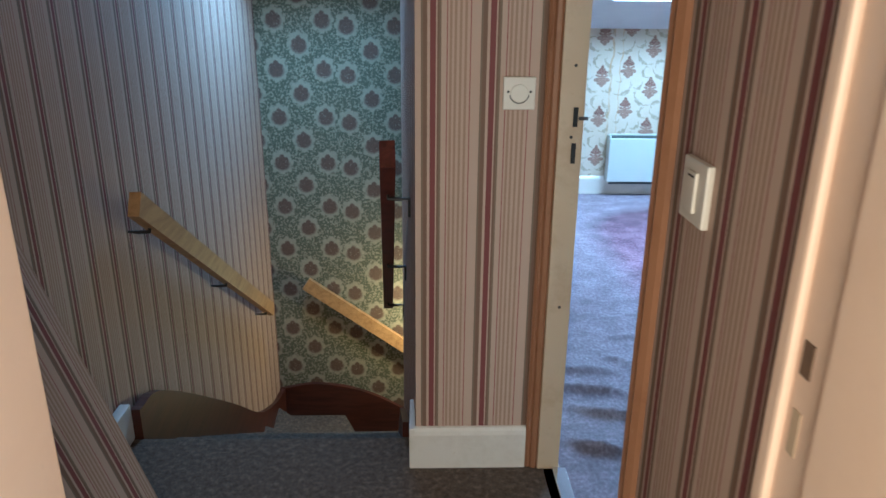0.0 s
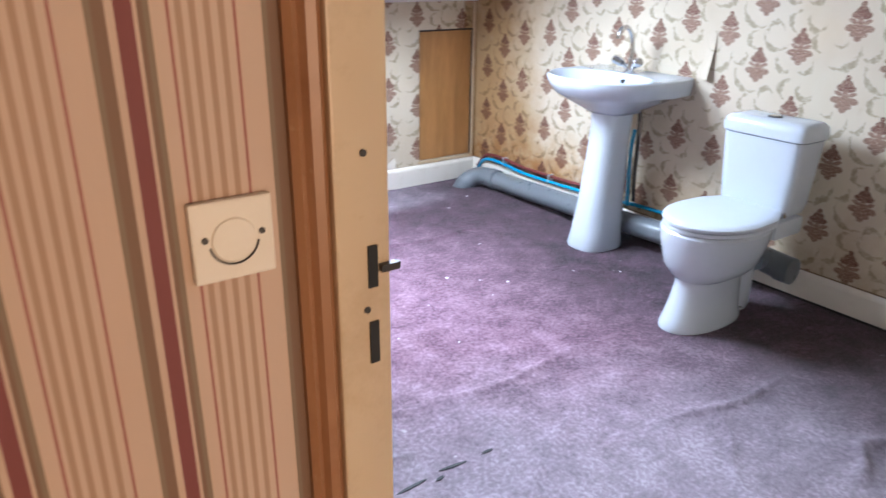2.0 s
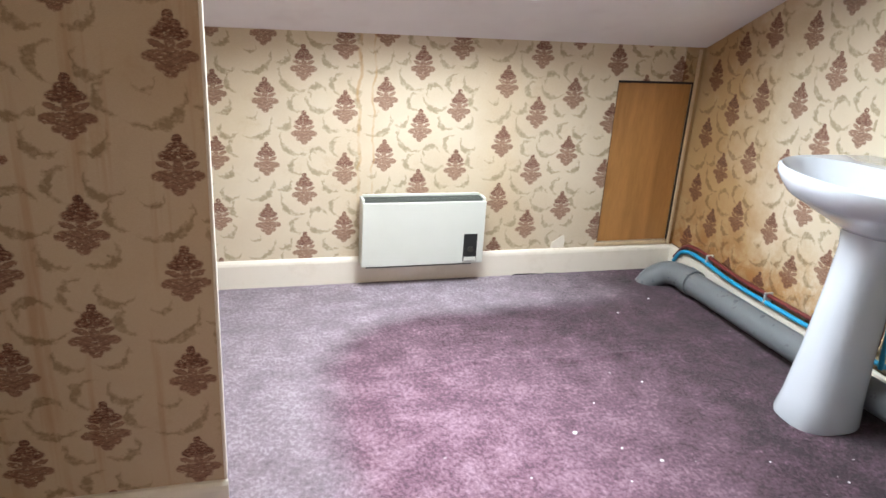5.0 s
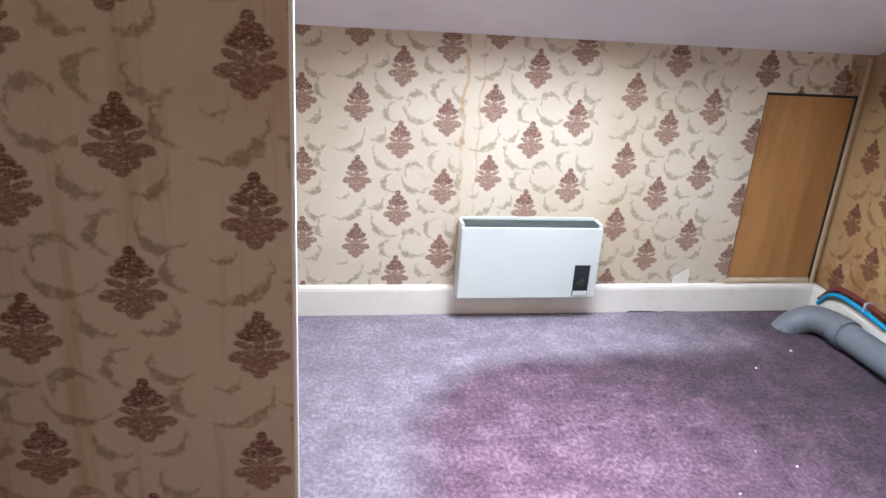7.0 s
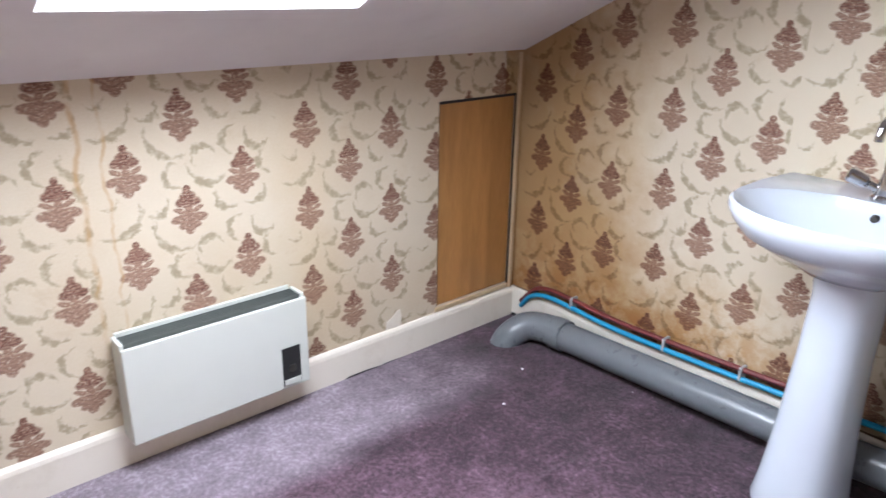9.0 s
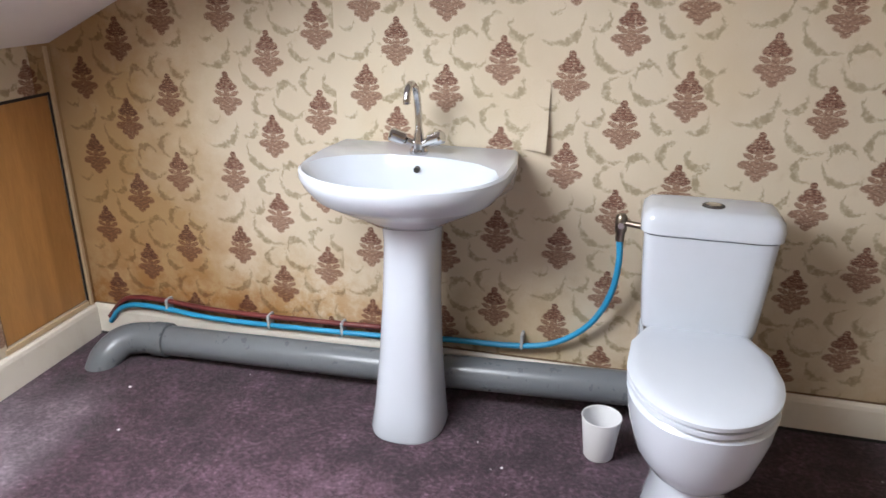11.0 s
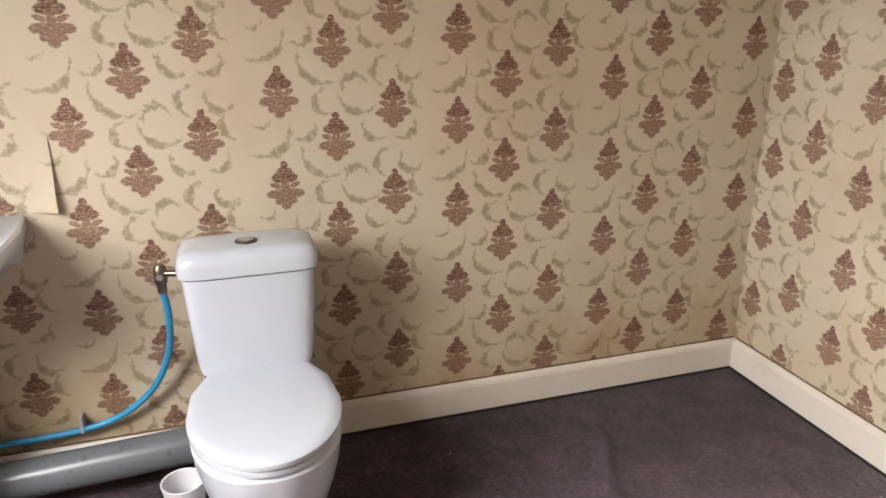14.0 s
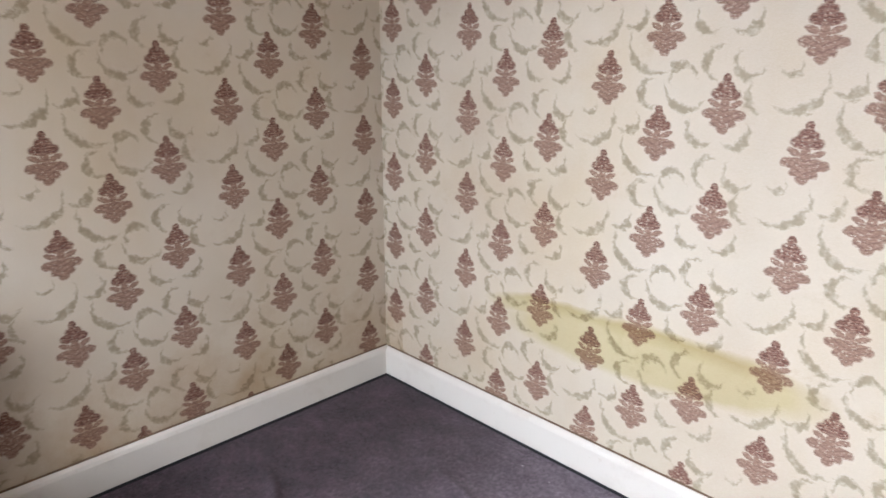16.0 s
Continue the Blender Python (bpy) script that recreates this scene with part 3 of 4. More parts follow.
def slab(name, x0, x1, y0, y1, mat, hole=None, thick=0.14):
    """A piece of ceiling that follows the roof, with a hole (x0, x1, y0, y1) in it."""
    xs = sorted({x0, x1, *(hole[:2] if hole else ())})
    ys = sorted({y0, y1, *(hole[2:] if hole else ()), *([YTOP] if y0 < YTOP < y1 else [])})
    bm = bmesh.new()
    low = {(x, y): bm.verts.new((x, y, zroof(y))) for x in xs for y in ys}
    high = {(x, y): bm.verts.new((x, y, zroof(y) + thick)) for x in xs for y in ys}
    count = {}
    for xa, xb in zip(xs, xs[1:]):
        for ya, yb in zip(ys, ys[1:]):
            if hole and hole[0] <= xa < hole[1] and hole[2] <= ya < hole[3]:
                continue
            loop = [(xa, ya), (xb, ya), (xb, yb), (xa, yb)]
            bm.faces.new([low[k] for k in loop])
            bm.faces.new([high[k] for k in loop])
            for e in zip(loop, loop[1:] + loop[:1]):
                k = tuple(sorted(e))
                count[k] = count.get(k, 0) + 1
    for (p, q), c in count.items():
        if c == 1:
            bm.faces.new((low[p], low[q], high[q], high[p]))
    return tagged(mesh(name, bm, mat), kind="structure")


slab("ceiling", 0.2, XE + 0.12, YS - 0.12, YK + 0.12, PLASTER, (WX0, WX1, WY0, WY1))

# roof window: white lining, frame and pane
window = thing("window_1", *wmid, "white-framed roof window in the sloping ceiling", "window", kind="structure")
for i, (x0, x1, y0, y1) in enumerate(((WX0, WX0 + 0.045, WY0, WY1), (WX1 - 0.045, WX1, WY0, WY1), (WX0 + 0.045, WX1 - 0.045, WY0, WY0 + 0.05), (WX0 + 0.045, WX1 - 0.045, WY1 - 0.05, WY1))):
    b = bmesh.new()
    rows = [[(x, y, zroof(y) + dz) for x, y in ((x0, y0), (x1, y0), (x1, y1), (x0, y1))] for dz in (0.07, 0.15)]
    part("window_frame", loft(rows, b), WHITEPAINT, window, bevel=0.004)
b = loft([[(x, y, zroof(y) + dz) for x, y in ((WX0 + 0.045, WY0 + 0.05), (WX1 - 0.045, WY0 + 0.05), (WX1 - 0.045, WY1 - 0.05), (WX0 + 0.045, WY1 - 0.05))] for dz in (0.105, 0.111)])
part("pane", b, GLASS, window).visible_shadow = False

# folds: ends, height, half-width
RIDGES = [(1.02, 3.09, 1.30, 3.025, 0.007, 0.018), (1.28, 3.025, 2.08, 3.0, 0.006, 0.016), (1.85, 2.53, 2.40, 2.465, 0.008, 0.018), (2.05, 2.06, 2.27, 2.15, 0.012, 0.03), (2.25, 2.15, 2.46, 1.98, 0.014, 0.03),
          (2.44, 1.99, 2.85, 1.85, 0.012, 0.035), (2.0, 1.86, 2.4, 1.80, 0.010, 0.04), (1.55, 4.24, 1.83, 4.295, 0.006, 0.014), (1.82, 4.295, 2.08, 4.25, 0.005, 0.014), (2.06, 4.25, 2.46, 4.24, 0.005, 0.014),
          (0.88, 2.72, 1.02, 2.52, 0.009, 0.022), (0.93, 2.87, 1.12, 2.85, 0.007, 0.018), (0.66, 2.36, 0.92, 2.25, 0.012, 0.03), (0.97, 2.43, 1.04, 2.06, 0.009, 0.02), (0.62, 2.16, 0.80, 2.08, 0.013, 0.03),
          (0.64, 2.50, 0.90, 2.42, 0.011, 0.028), (0.64, 2.62, 0.88, 2.58, 0.009, 0.025), (1.10, 2.60, 1.32, 2.42, 0.009, 0.025), (1.40, 2.35, 1.62, 2.12, 0.010, 0.025), (0.75, 1.95, 1.05, 1.80, 0.010, 0.03),
          (1.1, 3.50, 1.45, 3.62, 0.006, 0.02), (1.42, 2.62, 1.08, 2.32, 0.006, 0.012), (1.44, 2.64, 1.66, 2.74, 0.006, 0.012), (1.78, 2.22, 2.06, 2.52, 0.007, 0.012), (2.1, 1.55, 2.5, 1.42, 0.007, 0.04), (1.3, 1.9, 1.75, 1.75, 0.010, 0.03)]


def carpet_height(x, y):
    z = 0.0
    for x0, y0, x1, y1, h, w in RIDGES:
        dx, dy = x1 - x0, y1 - y0
        t = max(0.0, min(1.0, ((x - x0) * dx + (y - y0) * dy) / (dx * dx + dy * dy)))
        bend = 0.03 * math.sin(7 * t + x0 * 9)
        d = math.hypot(x - x0 - dx * t - bend * dy, y - y0 - dy * t + bend * dx)
        z += (3.0 if x0 < 1.2 and y0 < 3 else 2.1) * h * math.exp(-abs(d / w / 0.7) ** 1.2) * (0.35 + 0.65 * math.sin(math.pi * t)) * (1 if 0 < t < 1 else 0.6)
    edge = min(1, max(0, min(XE - x, YK - y, y - YS) / 0.15))
    return (z + 0.002 * noise.noise((x * 4, y * 4, 0))) * edge


def carpet_floor():
    step = 0.0125
    nx, ny = round((XE - 0.33) / step), round((YK - YS) / step)
    xs = [0.33 + (XE - 0.33) * i / nx for i in range(nx + 1)]
    ys = [YS + (YK - YS) * j / ny for j in range(ny + 1)]
    verts = [(x, y, carpet_height(x, y)) for y in ys for x in xs]
    faces = [(j * (nx + 1) + i, j * (nx + 1) + i + 1, (j + 1) * (nx + 1) + i + 1, (j + 1) * (nx + 1) + i) for j in range(ny) for i in range(nx)
             if not (xs[i] < 0.57 and ys[j] < 2.12)]
    data = bpy.data.meshes.new("floor")
    data.from_pydata(verts, [], faces)
    data.polygons.foreach_set("use_smooth", [True] * len(faces))
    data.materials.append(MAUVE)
    ob = tagged(new("floor", data), kind="structure")
    for x, y, long, turn in ((1.05, 2.735, 0.10, 4), (1.19, 2.742, 0.09, -6), (1.13, 2.72, 0.03, 10), (1.31, 2.74, 0.04, 0)):
        b = loft([oval_ring(0, 0, z, long / 2, 0.005, 2, 10) for z in (0.0, 0.0025)])
        m = pose(x, y, carpet_height(x, y), 0, 0, turn)
        b.transform(m)
        part("carpet_tear", b, BLACK, ob)
    return ob


carpet_floor()
tagged(mesh("floor_slab", box(0.2, YS - 0.1, -0.2, XE + 0.1, YK + 0.1, -0.035), BACKWALL), kind="structure")


def skirting(name, p0, p1, mat=WHITEPAINT, high=0.125, thick=0.016, z=0.0, ramp=0.0, gap=False):
    """A moulded board along a wall's foot; p0 to p1 from left to right as one faces the wall."""
    a, b = Vector((*p0, z)), Vector((*p1, z + ramp))
    way = (Vector((*p1, 0)) - Vector((*p0, 0))).normalized()
    front = Vector((way.y, -way.x, 0))
    profile = [(0, -0.004), (thick, -0.004), (thick, high - 0.022), (thick - 0.003, high - 0.010), (thick - 0.009, high - 0.002), (0, high)]
    bm = loft([[e + front * d + Vector((0, 0, h)) for d, h in profile] for e in (a, b)])
    board = tagged(mesh(name, bm, mat), kind="structure")
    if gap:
        # black strip that paints the shade in the gap between board and carpet
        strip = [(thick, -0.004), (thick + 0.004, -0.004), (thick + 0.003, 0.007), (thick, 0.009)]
        part("gap_shade_strip", loft([[e + front * d + Vector((0, 0, h)) for d, h in strip] for e in (a, b)]), BLACK, board, "black strip for the shade in the gap at the carpet")
        strip = [(0.0, high), (0.0045, high - 0.0005), (0.0035, high + 0.003), (0.0, high + 0.004)]
        part("paper_edge", loft([[e + front * d + Vector((0, 0, h)) for d, h in strip] for e in (a, b)]), GRIME, board, "brown grimy joint under the paper")
    return board


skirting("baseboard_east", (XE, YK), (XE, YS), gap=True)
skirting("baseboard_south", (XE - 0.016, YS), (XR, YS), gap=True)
skirting("baseboard_knee", (0.33, YK), (XE - 0.016, YK))
skirting("baseboard_partition", (0.33, 3.628), (0.8805, 3.628), high=0.115)
# white corner bead on the partition's edge
tagged(mesh("trim_partition_corner", box(0.871, 3.625, 0.115, 0.879, 3.666, zroof(3.67) - 0.012), WHITEPAINT, bevel=0.004), kind="structure")

# hatch in the knee wall
hatch = thing("access_hatch", 2.815, YK, 0.148, "brown plywood access hatch let into the papered knee wall", "hatch")
part("panel", box(2.624, YK + 0.004, 0.152, 3.006, YK + 0.022, 0.926), HATCHWOOD, hatch, bevel=0.002)
part("backing", box(2.60, YK + 0.04, 0.12, 3.03, YK + 0.05, 0.96), BLACK, hatch)
part("stop_bead", box(3.014, YK - 0.010, 0.126, 3.028, YK - 0.001, 1.085), CREAM, hatch, "stained cream batten", bevel=0.002)
part("sill", box(2.61, YK - 0.006, 0.128, 3.008, YK + 0.02, 0.146), CREAM, hatch, "dirty cream sill", bevel=0.002)
part("top_gap", box(2.622, YK - 0.0015, 0.925, 3.007, YK + 0.003, 0.9345), BLACK, hatch, "dark open joint")
part("side_gap", box(3.0065, YK - 0.0015, 0.150, 3.0125, YK + 0.003, 0.9345), BLACK, hatch, "dark open joint")
part("side_gap", box(2.6195, YK - 0.0010, 0.150, 2.6225, YK + 0.003, 0.930), GRIME, hatch, "grimy joint at the paper's cut edge")


# ---- things of the room ----
def panel_heater():
    x0, x1, y0, y1, z0, z1 = 1.436, 1.996, 4.995, YK - 0.002, 0.105, 0.412
    t = thing("panel_heater", 1.72, YK, z0, "cream enamelled electric panel heater fixed low on the papered knee wall", "heater")
    part("front_panel", box(x0, y0, z0, x1, y0 + 0.012, z1 - 0.012), HEATER, t, bevel=0.004)
    for x in (x0, x1 - 0.012):
        part("side_panel", box(x, y0 + 0.012, z0, x + 0.012, y1 - 0.012, z1), HEATER, t, bevel=0.003)
    part("back_plate", box(x0 + 0.012, y1 - 0.010, z0 - 0.01, x1 - 0.012, y1, z1 + 0.004), HEATER, t, bevel=0.002)
    part("grille_well", box(x0 + 0.012, y0 + 0.012, z1 - 0.06, x1 - 0.012, y1 - 0.010, z1 - 0.05), BLACK, t)
    for i in range(6):
        y = y0 + 0.020 + i * 0.0105
        b = box(x0 + 0.012, y, z1 - 0.020, x1 - 0.012, y + 0.0016, z1 - 0.004)
        part("grille_slat", b, SLAT, t, "thin grey-green slat")
    part("control_recess", box(1.900, y0 - 0.003, 0.118, 1.964, y0 - 0.0005, 0.248), BLACK, t, "dark control window", bevel=0.001)
    part("control_strip", box(1.903, y0 - 0.006, 0.120, 1.961, y0 - 0.003, 0.138), HEATER, t, bevel=0.001)
    part("knob", tube([(1.933, y0 - 0.003, 0.175), (1.933, y0 - 0.010, 0.175)], 0.013), DARKMETAL, t, smooth=True)
    part("back_box", box(x0 + 0.03, y1 - 0.03, z0 - 0.03, x1 - 0.03, y1 - 0.011, z0 - 0.002), GRILLE, t, "grey wall bracket")
    return t


panel_heater()


def toilet():
    cy = 2.93
    t = thing("toilet", 2.62, cy, 0, "white ceramic close-coupled toilet with its lid down", "toilet")
    # pedestal and bowl
    rows = [(2.57, 0.0, 0.195, 0.106, 0.212), (2.57, 0.016, 0.195, 0.107, 0.212), (2.57, 0.045, 0.186, 0.099, 0.196), (2.575, 0.11, 0.176, 0.091, 0.174), (2.58, 0.165, 0.170, 0.088, 0.163),
            (2.58, 0.192, 0.168, 0.090, 0.160), (2.582, 0.200, 0.170, 0.101, 0.168), (2.584, 0.218, 0.180, 0.124, 0.190), (2.587, 0.255, 0.194, 0.150, 0.214), (2.59, 0.305, 0.205, 0.164, 0.226),
            (2.59, 0.35, 0.213, 0.174, 0.236), (2.59, 0.390, 0.215, 0.178, 0.239), (2.59, 0.400, 0.208, 0.170, 0.231)]
    bowl = part("bowl", loft([oval_ring(x, cy, z, back, half, 2.25, 40, front) for x, z, back, half, front in rows]), CERAMIC, t, smooth=True)
    part("bolt_cap", loft([oval_ring(2.68, cy - 0.098, 0.055, r, 0.006, 2, 12) for r in (0.006, 0.006)]), DARKMETAL, bowl)
    part("platform", box(2.74, cy - 0.15, 0.33, 2.93, cy + 0.15, 0.405), CERAMIC, t, bevel=0.02, smooth=True)
    b = box(2.70, cy - 0.070, 0.0, 2.80, cy + 0.070, 0.30)
    part("outlet_trap", b, CERAMIC, t, bevel=0.035, smooth=True)

    def d_ring(z, grow):
        """Outline of the seat: round in front, square at the hinge."""
        pts = []
        for i in range(41):
            a = -math.pi / 2 + math.pi * i / 40
            pts.append((2.585 - (0.235 + grow) * math.cos(a), cy + (0.178 + grow) * math.sin(a), z))
        pts += [(2.70, cy + 0.168 + grow, z), (2.79, cy + 0.128 + grow, z), (2.79, cy - 0.128 - grow, z), (2.70, cy - 0.168 - grow, z)]
        return pts

    part("seat", loft([d_ring(0.401, -0.006), d_ring(0.404, 0.0), d_ring(0.416, 0.0), d_ring(0.419, -0.005)]), SEATPLASTIC, t, smooth=True)
    part("lid", loft([d_ring(0.4205, -0.004), d_ring(0.424, 0.003), d_ring(0.434, 0.003), d_ring(0.440, -0.008), d_ring(0.4425, -0.022), d_ring(0.4432, -0.035)]), SEATPLASTIC, t, "closed flat white lid", smooth=True)
    for y in (cy - 0.12, cy + 0.12):
        part("hinge", tube([(2.80, y - 0.02, 0.425), (2.80, y + 0.02, 0.425)], 0.012), CHROME, t, smooth=True)
    # cistern narrows downwards
    cis = []
    for z, hx, hy in ((0.405, 0.075, 0.125), (0.415, 0.080, 0.140), (0.45, 0.083, 0.150), (0.58, 0.088, 0.160), (0.703, 0.092, 0.1675)):
        cis.append(oval_ring(2.865, cy, z, hx, hy, 7, 40))
    tank = part("cistern", loft(cis), CERAMIC, t, smooth=True)
    lid = [oval_ring(2.865, cy, z, hx, hy, 7, 40) for z, hx, hy in ((0.706, 0.094, 0.170), (0.710, 0.098, 0.176), (0.735, 0.098, 0.177), (0.755, 0.094, 0.172), (0.768, 0.082, 0.158), (0.773, 0.060, 0.13))]
    cover = part("cistern_lid", loft(lid), CERAMIC, tank, smooth=True)
    part("lid_joint", loft([oval_ring(2.865, cy, z, 0.089, 0.1645, 7, 40) for z in (0.702, 0.7065)]), BLACK, tank, "dark joint")
    part("button_ring", loft([oval_ring(2.85, cy, z, r, r * 1.12, 2, 20) for z, r in ((0.772, 0.026), (0.7765, 0.025))]), DARKMETAL, t, smooth=True)
    part("flush_button", loft([oval_ring(2.85, cy, z, r, r * 1.1, 2, 20) for z, r in ((0.772, 0.018), (0.778, 0.018), (0.780, 0.014))]), CHROME, t, "round chrome flush button", smooth=True)
    part("pan_connector", tube([(2.84, cy, 0.185), (2.90, cy, 0.18), (2.925, cy - 0.02, 0.165), (2.935, cy - 0.11, 0.15)], [0.05, 0.052, 0.054, 0.054], 20), GREYPVC, t, "grey plastic outlet connector", smooth=True)
    for o in t.children_recursive:
        if o.parent == t and o.name.split(".")[0] != "pan_connector":
            o.location.x -= 0.028
    return t


toilet()


def basin():
    cy = 3.755
    t = thing("washbasin", 2.8, cy, 0, "white ceramic pedestal washbasin against the papered wall", "basin")
    foot_y = cy - 0.012
    foot = [(2.775, 0.0, 0.125, 0.118, 0.135), (2.775, 0.012, 0.127, 0.120, 0.137), (2.78, 0.08, 0.118, 0.110, 0.125), (2.79, 0.25, 0.105, 0.096, 0.108), (2.80, 0.45, 0.10, 0.086, 0.095),
            (2.81, 0.60, 0.10, 0.084, 0.09), (2.81, 0.665, 0.105, 0.088, 0.098)]
    part("pedestal", loft([oval_ring(x + 0.015, foot_y, z, bk, half * 0.96, 2.6, 36, fr) for x, z, bk, half, fr in foot]), CERAMIC, t, smooth=True)

    def rim(z, grow, flat=0.0, side=None):
        """Outline of the bowl: straight along the wall, round in front."""
        pts = []
        for i in range(37):
            a = -math.pi / 2 + math.pi * i / 36
            ca, sa = math.cos(a), math.sin(a)
            pts.append((2.80 - (0.268 + grow) * abs(ca) ** 0.9, cy + math.copysign(abs(sa) ** 0.92, sa) * (0.297 + grow), z))
        bx = 3.046 if not flat else 3.046 - flat
        grow = grow if side is None else side
        pts += [(2.90, cy + 0.300 + grow, z), (bx - 0.03, cy + 0.286 + grow, z), (bx, cy + 0.280 + grow, z), (bx, cy - 0.280 - grow, z), (bx - 0.03, cy - 0.286 - grow, z), (2.90, cy - 0.300 - grow, z)]
        return pts

    outer = [rim(0.655, -0.20, 0.10), rim(0.675, -0.17, 0.09), rim(0.715, -0.095, 0.06), rim(0.745, -0.045, 0.0, -0.06), rim(0.752, -0.036, 0.0, -0.012), rim(0.785, -0.012, 0.0, -0.004), rim(0.812, 0.0), rim(0.826, -0.002), rim(0.832, -0.010)]

    def well(z, rx, ry, x=2.745):
        turns = [-math.pi / 2 + math.pi * i / 36 for i in range(37)] + [math.pi / 2 + math.pi * f for f in (0.12, 0.25, 0.40, 0.60, 0.75, 0.88)]
        return [(x - rx * math.cos(a) * (1.0 if math.cos(a) > 0 else 0.82), cy + ry * math.sin(a), z) for a in turns]

    bm = loft(outer, caps=(True, False))
    bm.verts.ensure_lookup_table()
    k = 43
    last = [bm.verts[len(outer) * k - k + i] for i in range(k)]
    ring2 = well(0.8295, 0.200, 0.272)
    prev = last
    for pts in (ring2, well(0.815, 0.190, 0.260), well(0.77, 0.160, 0.225), well(0.725, 0.10, 0.14), well(0.708, 0.04, 0.05)):
        cur = [bm.verts.new(p) for p in pts]
        for i in range(k):
            bm.faces.new((prev[i], prev[(i + 1) % k], cur[(i + 1) % k], cur[i]))
        prev = cur
    bm.faces.new(prev)
    part("bowl", bm, CERAMIC, t, smooth=True)
    part("overflow", tube([(2.872, cy - 0.01, 0.795), (2.885, cy - 0.01, 0.797)], 0.009), DARKMETAL, t, "small dark overflow hole", smooth=True)
    part("drain", loft([oval_ring(2.75, cy, z, 0.022, 0.022, 2, 18) for z in (0.709, 0.712)]), CHROME, t, smooth=True)
    tap = part("tap", tube([(2.935, cy, 0.828), (2.935, cy, 0.838), (2.935, cy, 0.845), (2.935, cy, 0.872), (2.935, cy, 0.90)], [0.027, 0.027, 0.018, 0.017, 0.012], 18), CHROME, t, "chrome two-handled swan-neck tap", smooth=True)
    neck = curve([(2.935, cy, 0.885), (2.937, cy + 0.002, 0.95), (2.925, cy + 0.004, 1.005), (2.895, cy + 0.006, 1.036), (2.86, cy + 0.008, 1.032), (2.845, cy + 0.009, 1.005), (2.845, cy + 0.009, 0.99)])
    part("spout", tube(neck, 0.0105, 14), CHROME, tap, smooth=True)
    for s in (-1, 1):
        part("handle", tube([(2.935, cy + s * 0.01, 0.855), (2.925, cy + s * 0.035, 0.868), (2.918, cy + s * 0.042, 0.874), (2.905, cy + s * 0.075, 0.890), (2.903, cy + s * 0.08, 0.892)],
                            [0.012, 0.012, 0.020, 0.021, 0.015], 14), CHROME, tap, smooth=True)
    part("stop_valve", tube([(2.99, cy - 0.05, 0.60), (2.99, cy - 0.05, 0.54)], 0.013), BRASS, t, smooth=True)
    part("riser", tube(curve([(2.990, cy - 0.026, 0.17), (2.975, cy - 0.028, 0.30), (2.972, cy - 0.026, 0.46), (2.98, cy - 0.030, 0.56)]), 0.0095, 12), BLUEPIPE, t, "blue plastic riser", smooth=True)
    part("supply_hose", tube(curve([(2.96, cy - 0.03, 0.68), (2.985, cy - 0.045, 0.64), (2.99, cy - 0.05, 0.5), (2.992, cy - 0.048, 0.33), (3.015, cy - 0.04, 0.19)]), 0.009), DARKMETAL, t, "dark braided supply hose", smooth=True)
    return t


basin()


def waste_pipe():
    t = thing("waste_pipe", 2.93, 4.0, 0.0, "grey plastic waste pipe along the foot of the papered wall", "pipe")
    part("straight", tube([(2.935, 4.72, 0.070), (2.935, 3.9, 0.092), (2.935, 2.99, 0.135)], 0.054, 24), GREYPVC, t, smooth=True)
    bend = curve([(2.935, 4.70, 0.072), (2.93, 4.80, 0.070), (2.90, 4.87, 0.060), (2.85, 4.905, 0.022), (2.82, 4.92, -0.03)])
    part("elbow", tube(bend, 0.057, 24), GREYPVC, t, "grey bend going into the floor", smooth=True)
    part("socket", tube([(2.935, 4.755, 0.0705), (2.935, 4.70, 0.0715)], 0.062, 24), GREYPVC, t, smooth=True)
    part("end_cap", tube([(2.935, 2.86, 0.150), (2.935, 2.80, 0.150)], [0.056, 0.056], 24), GREYPVC, t, smooth=True)
    return t


waste_pipe()


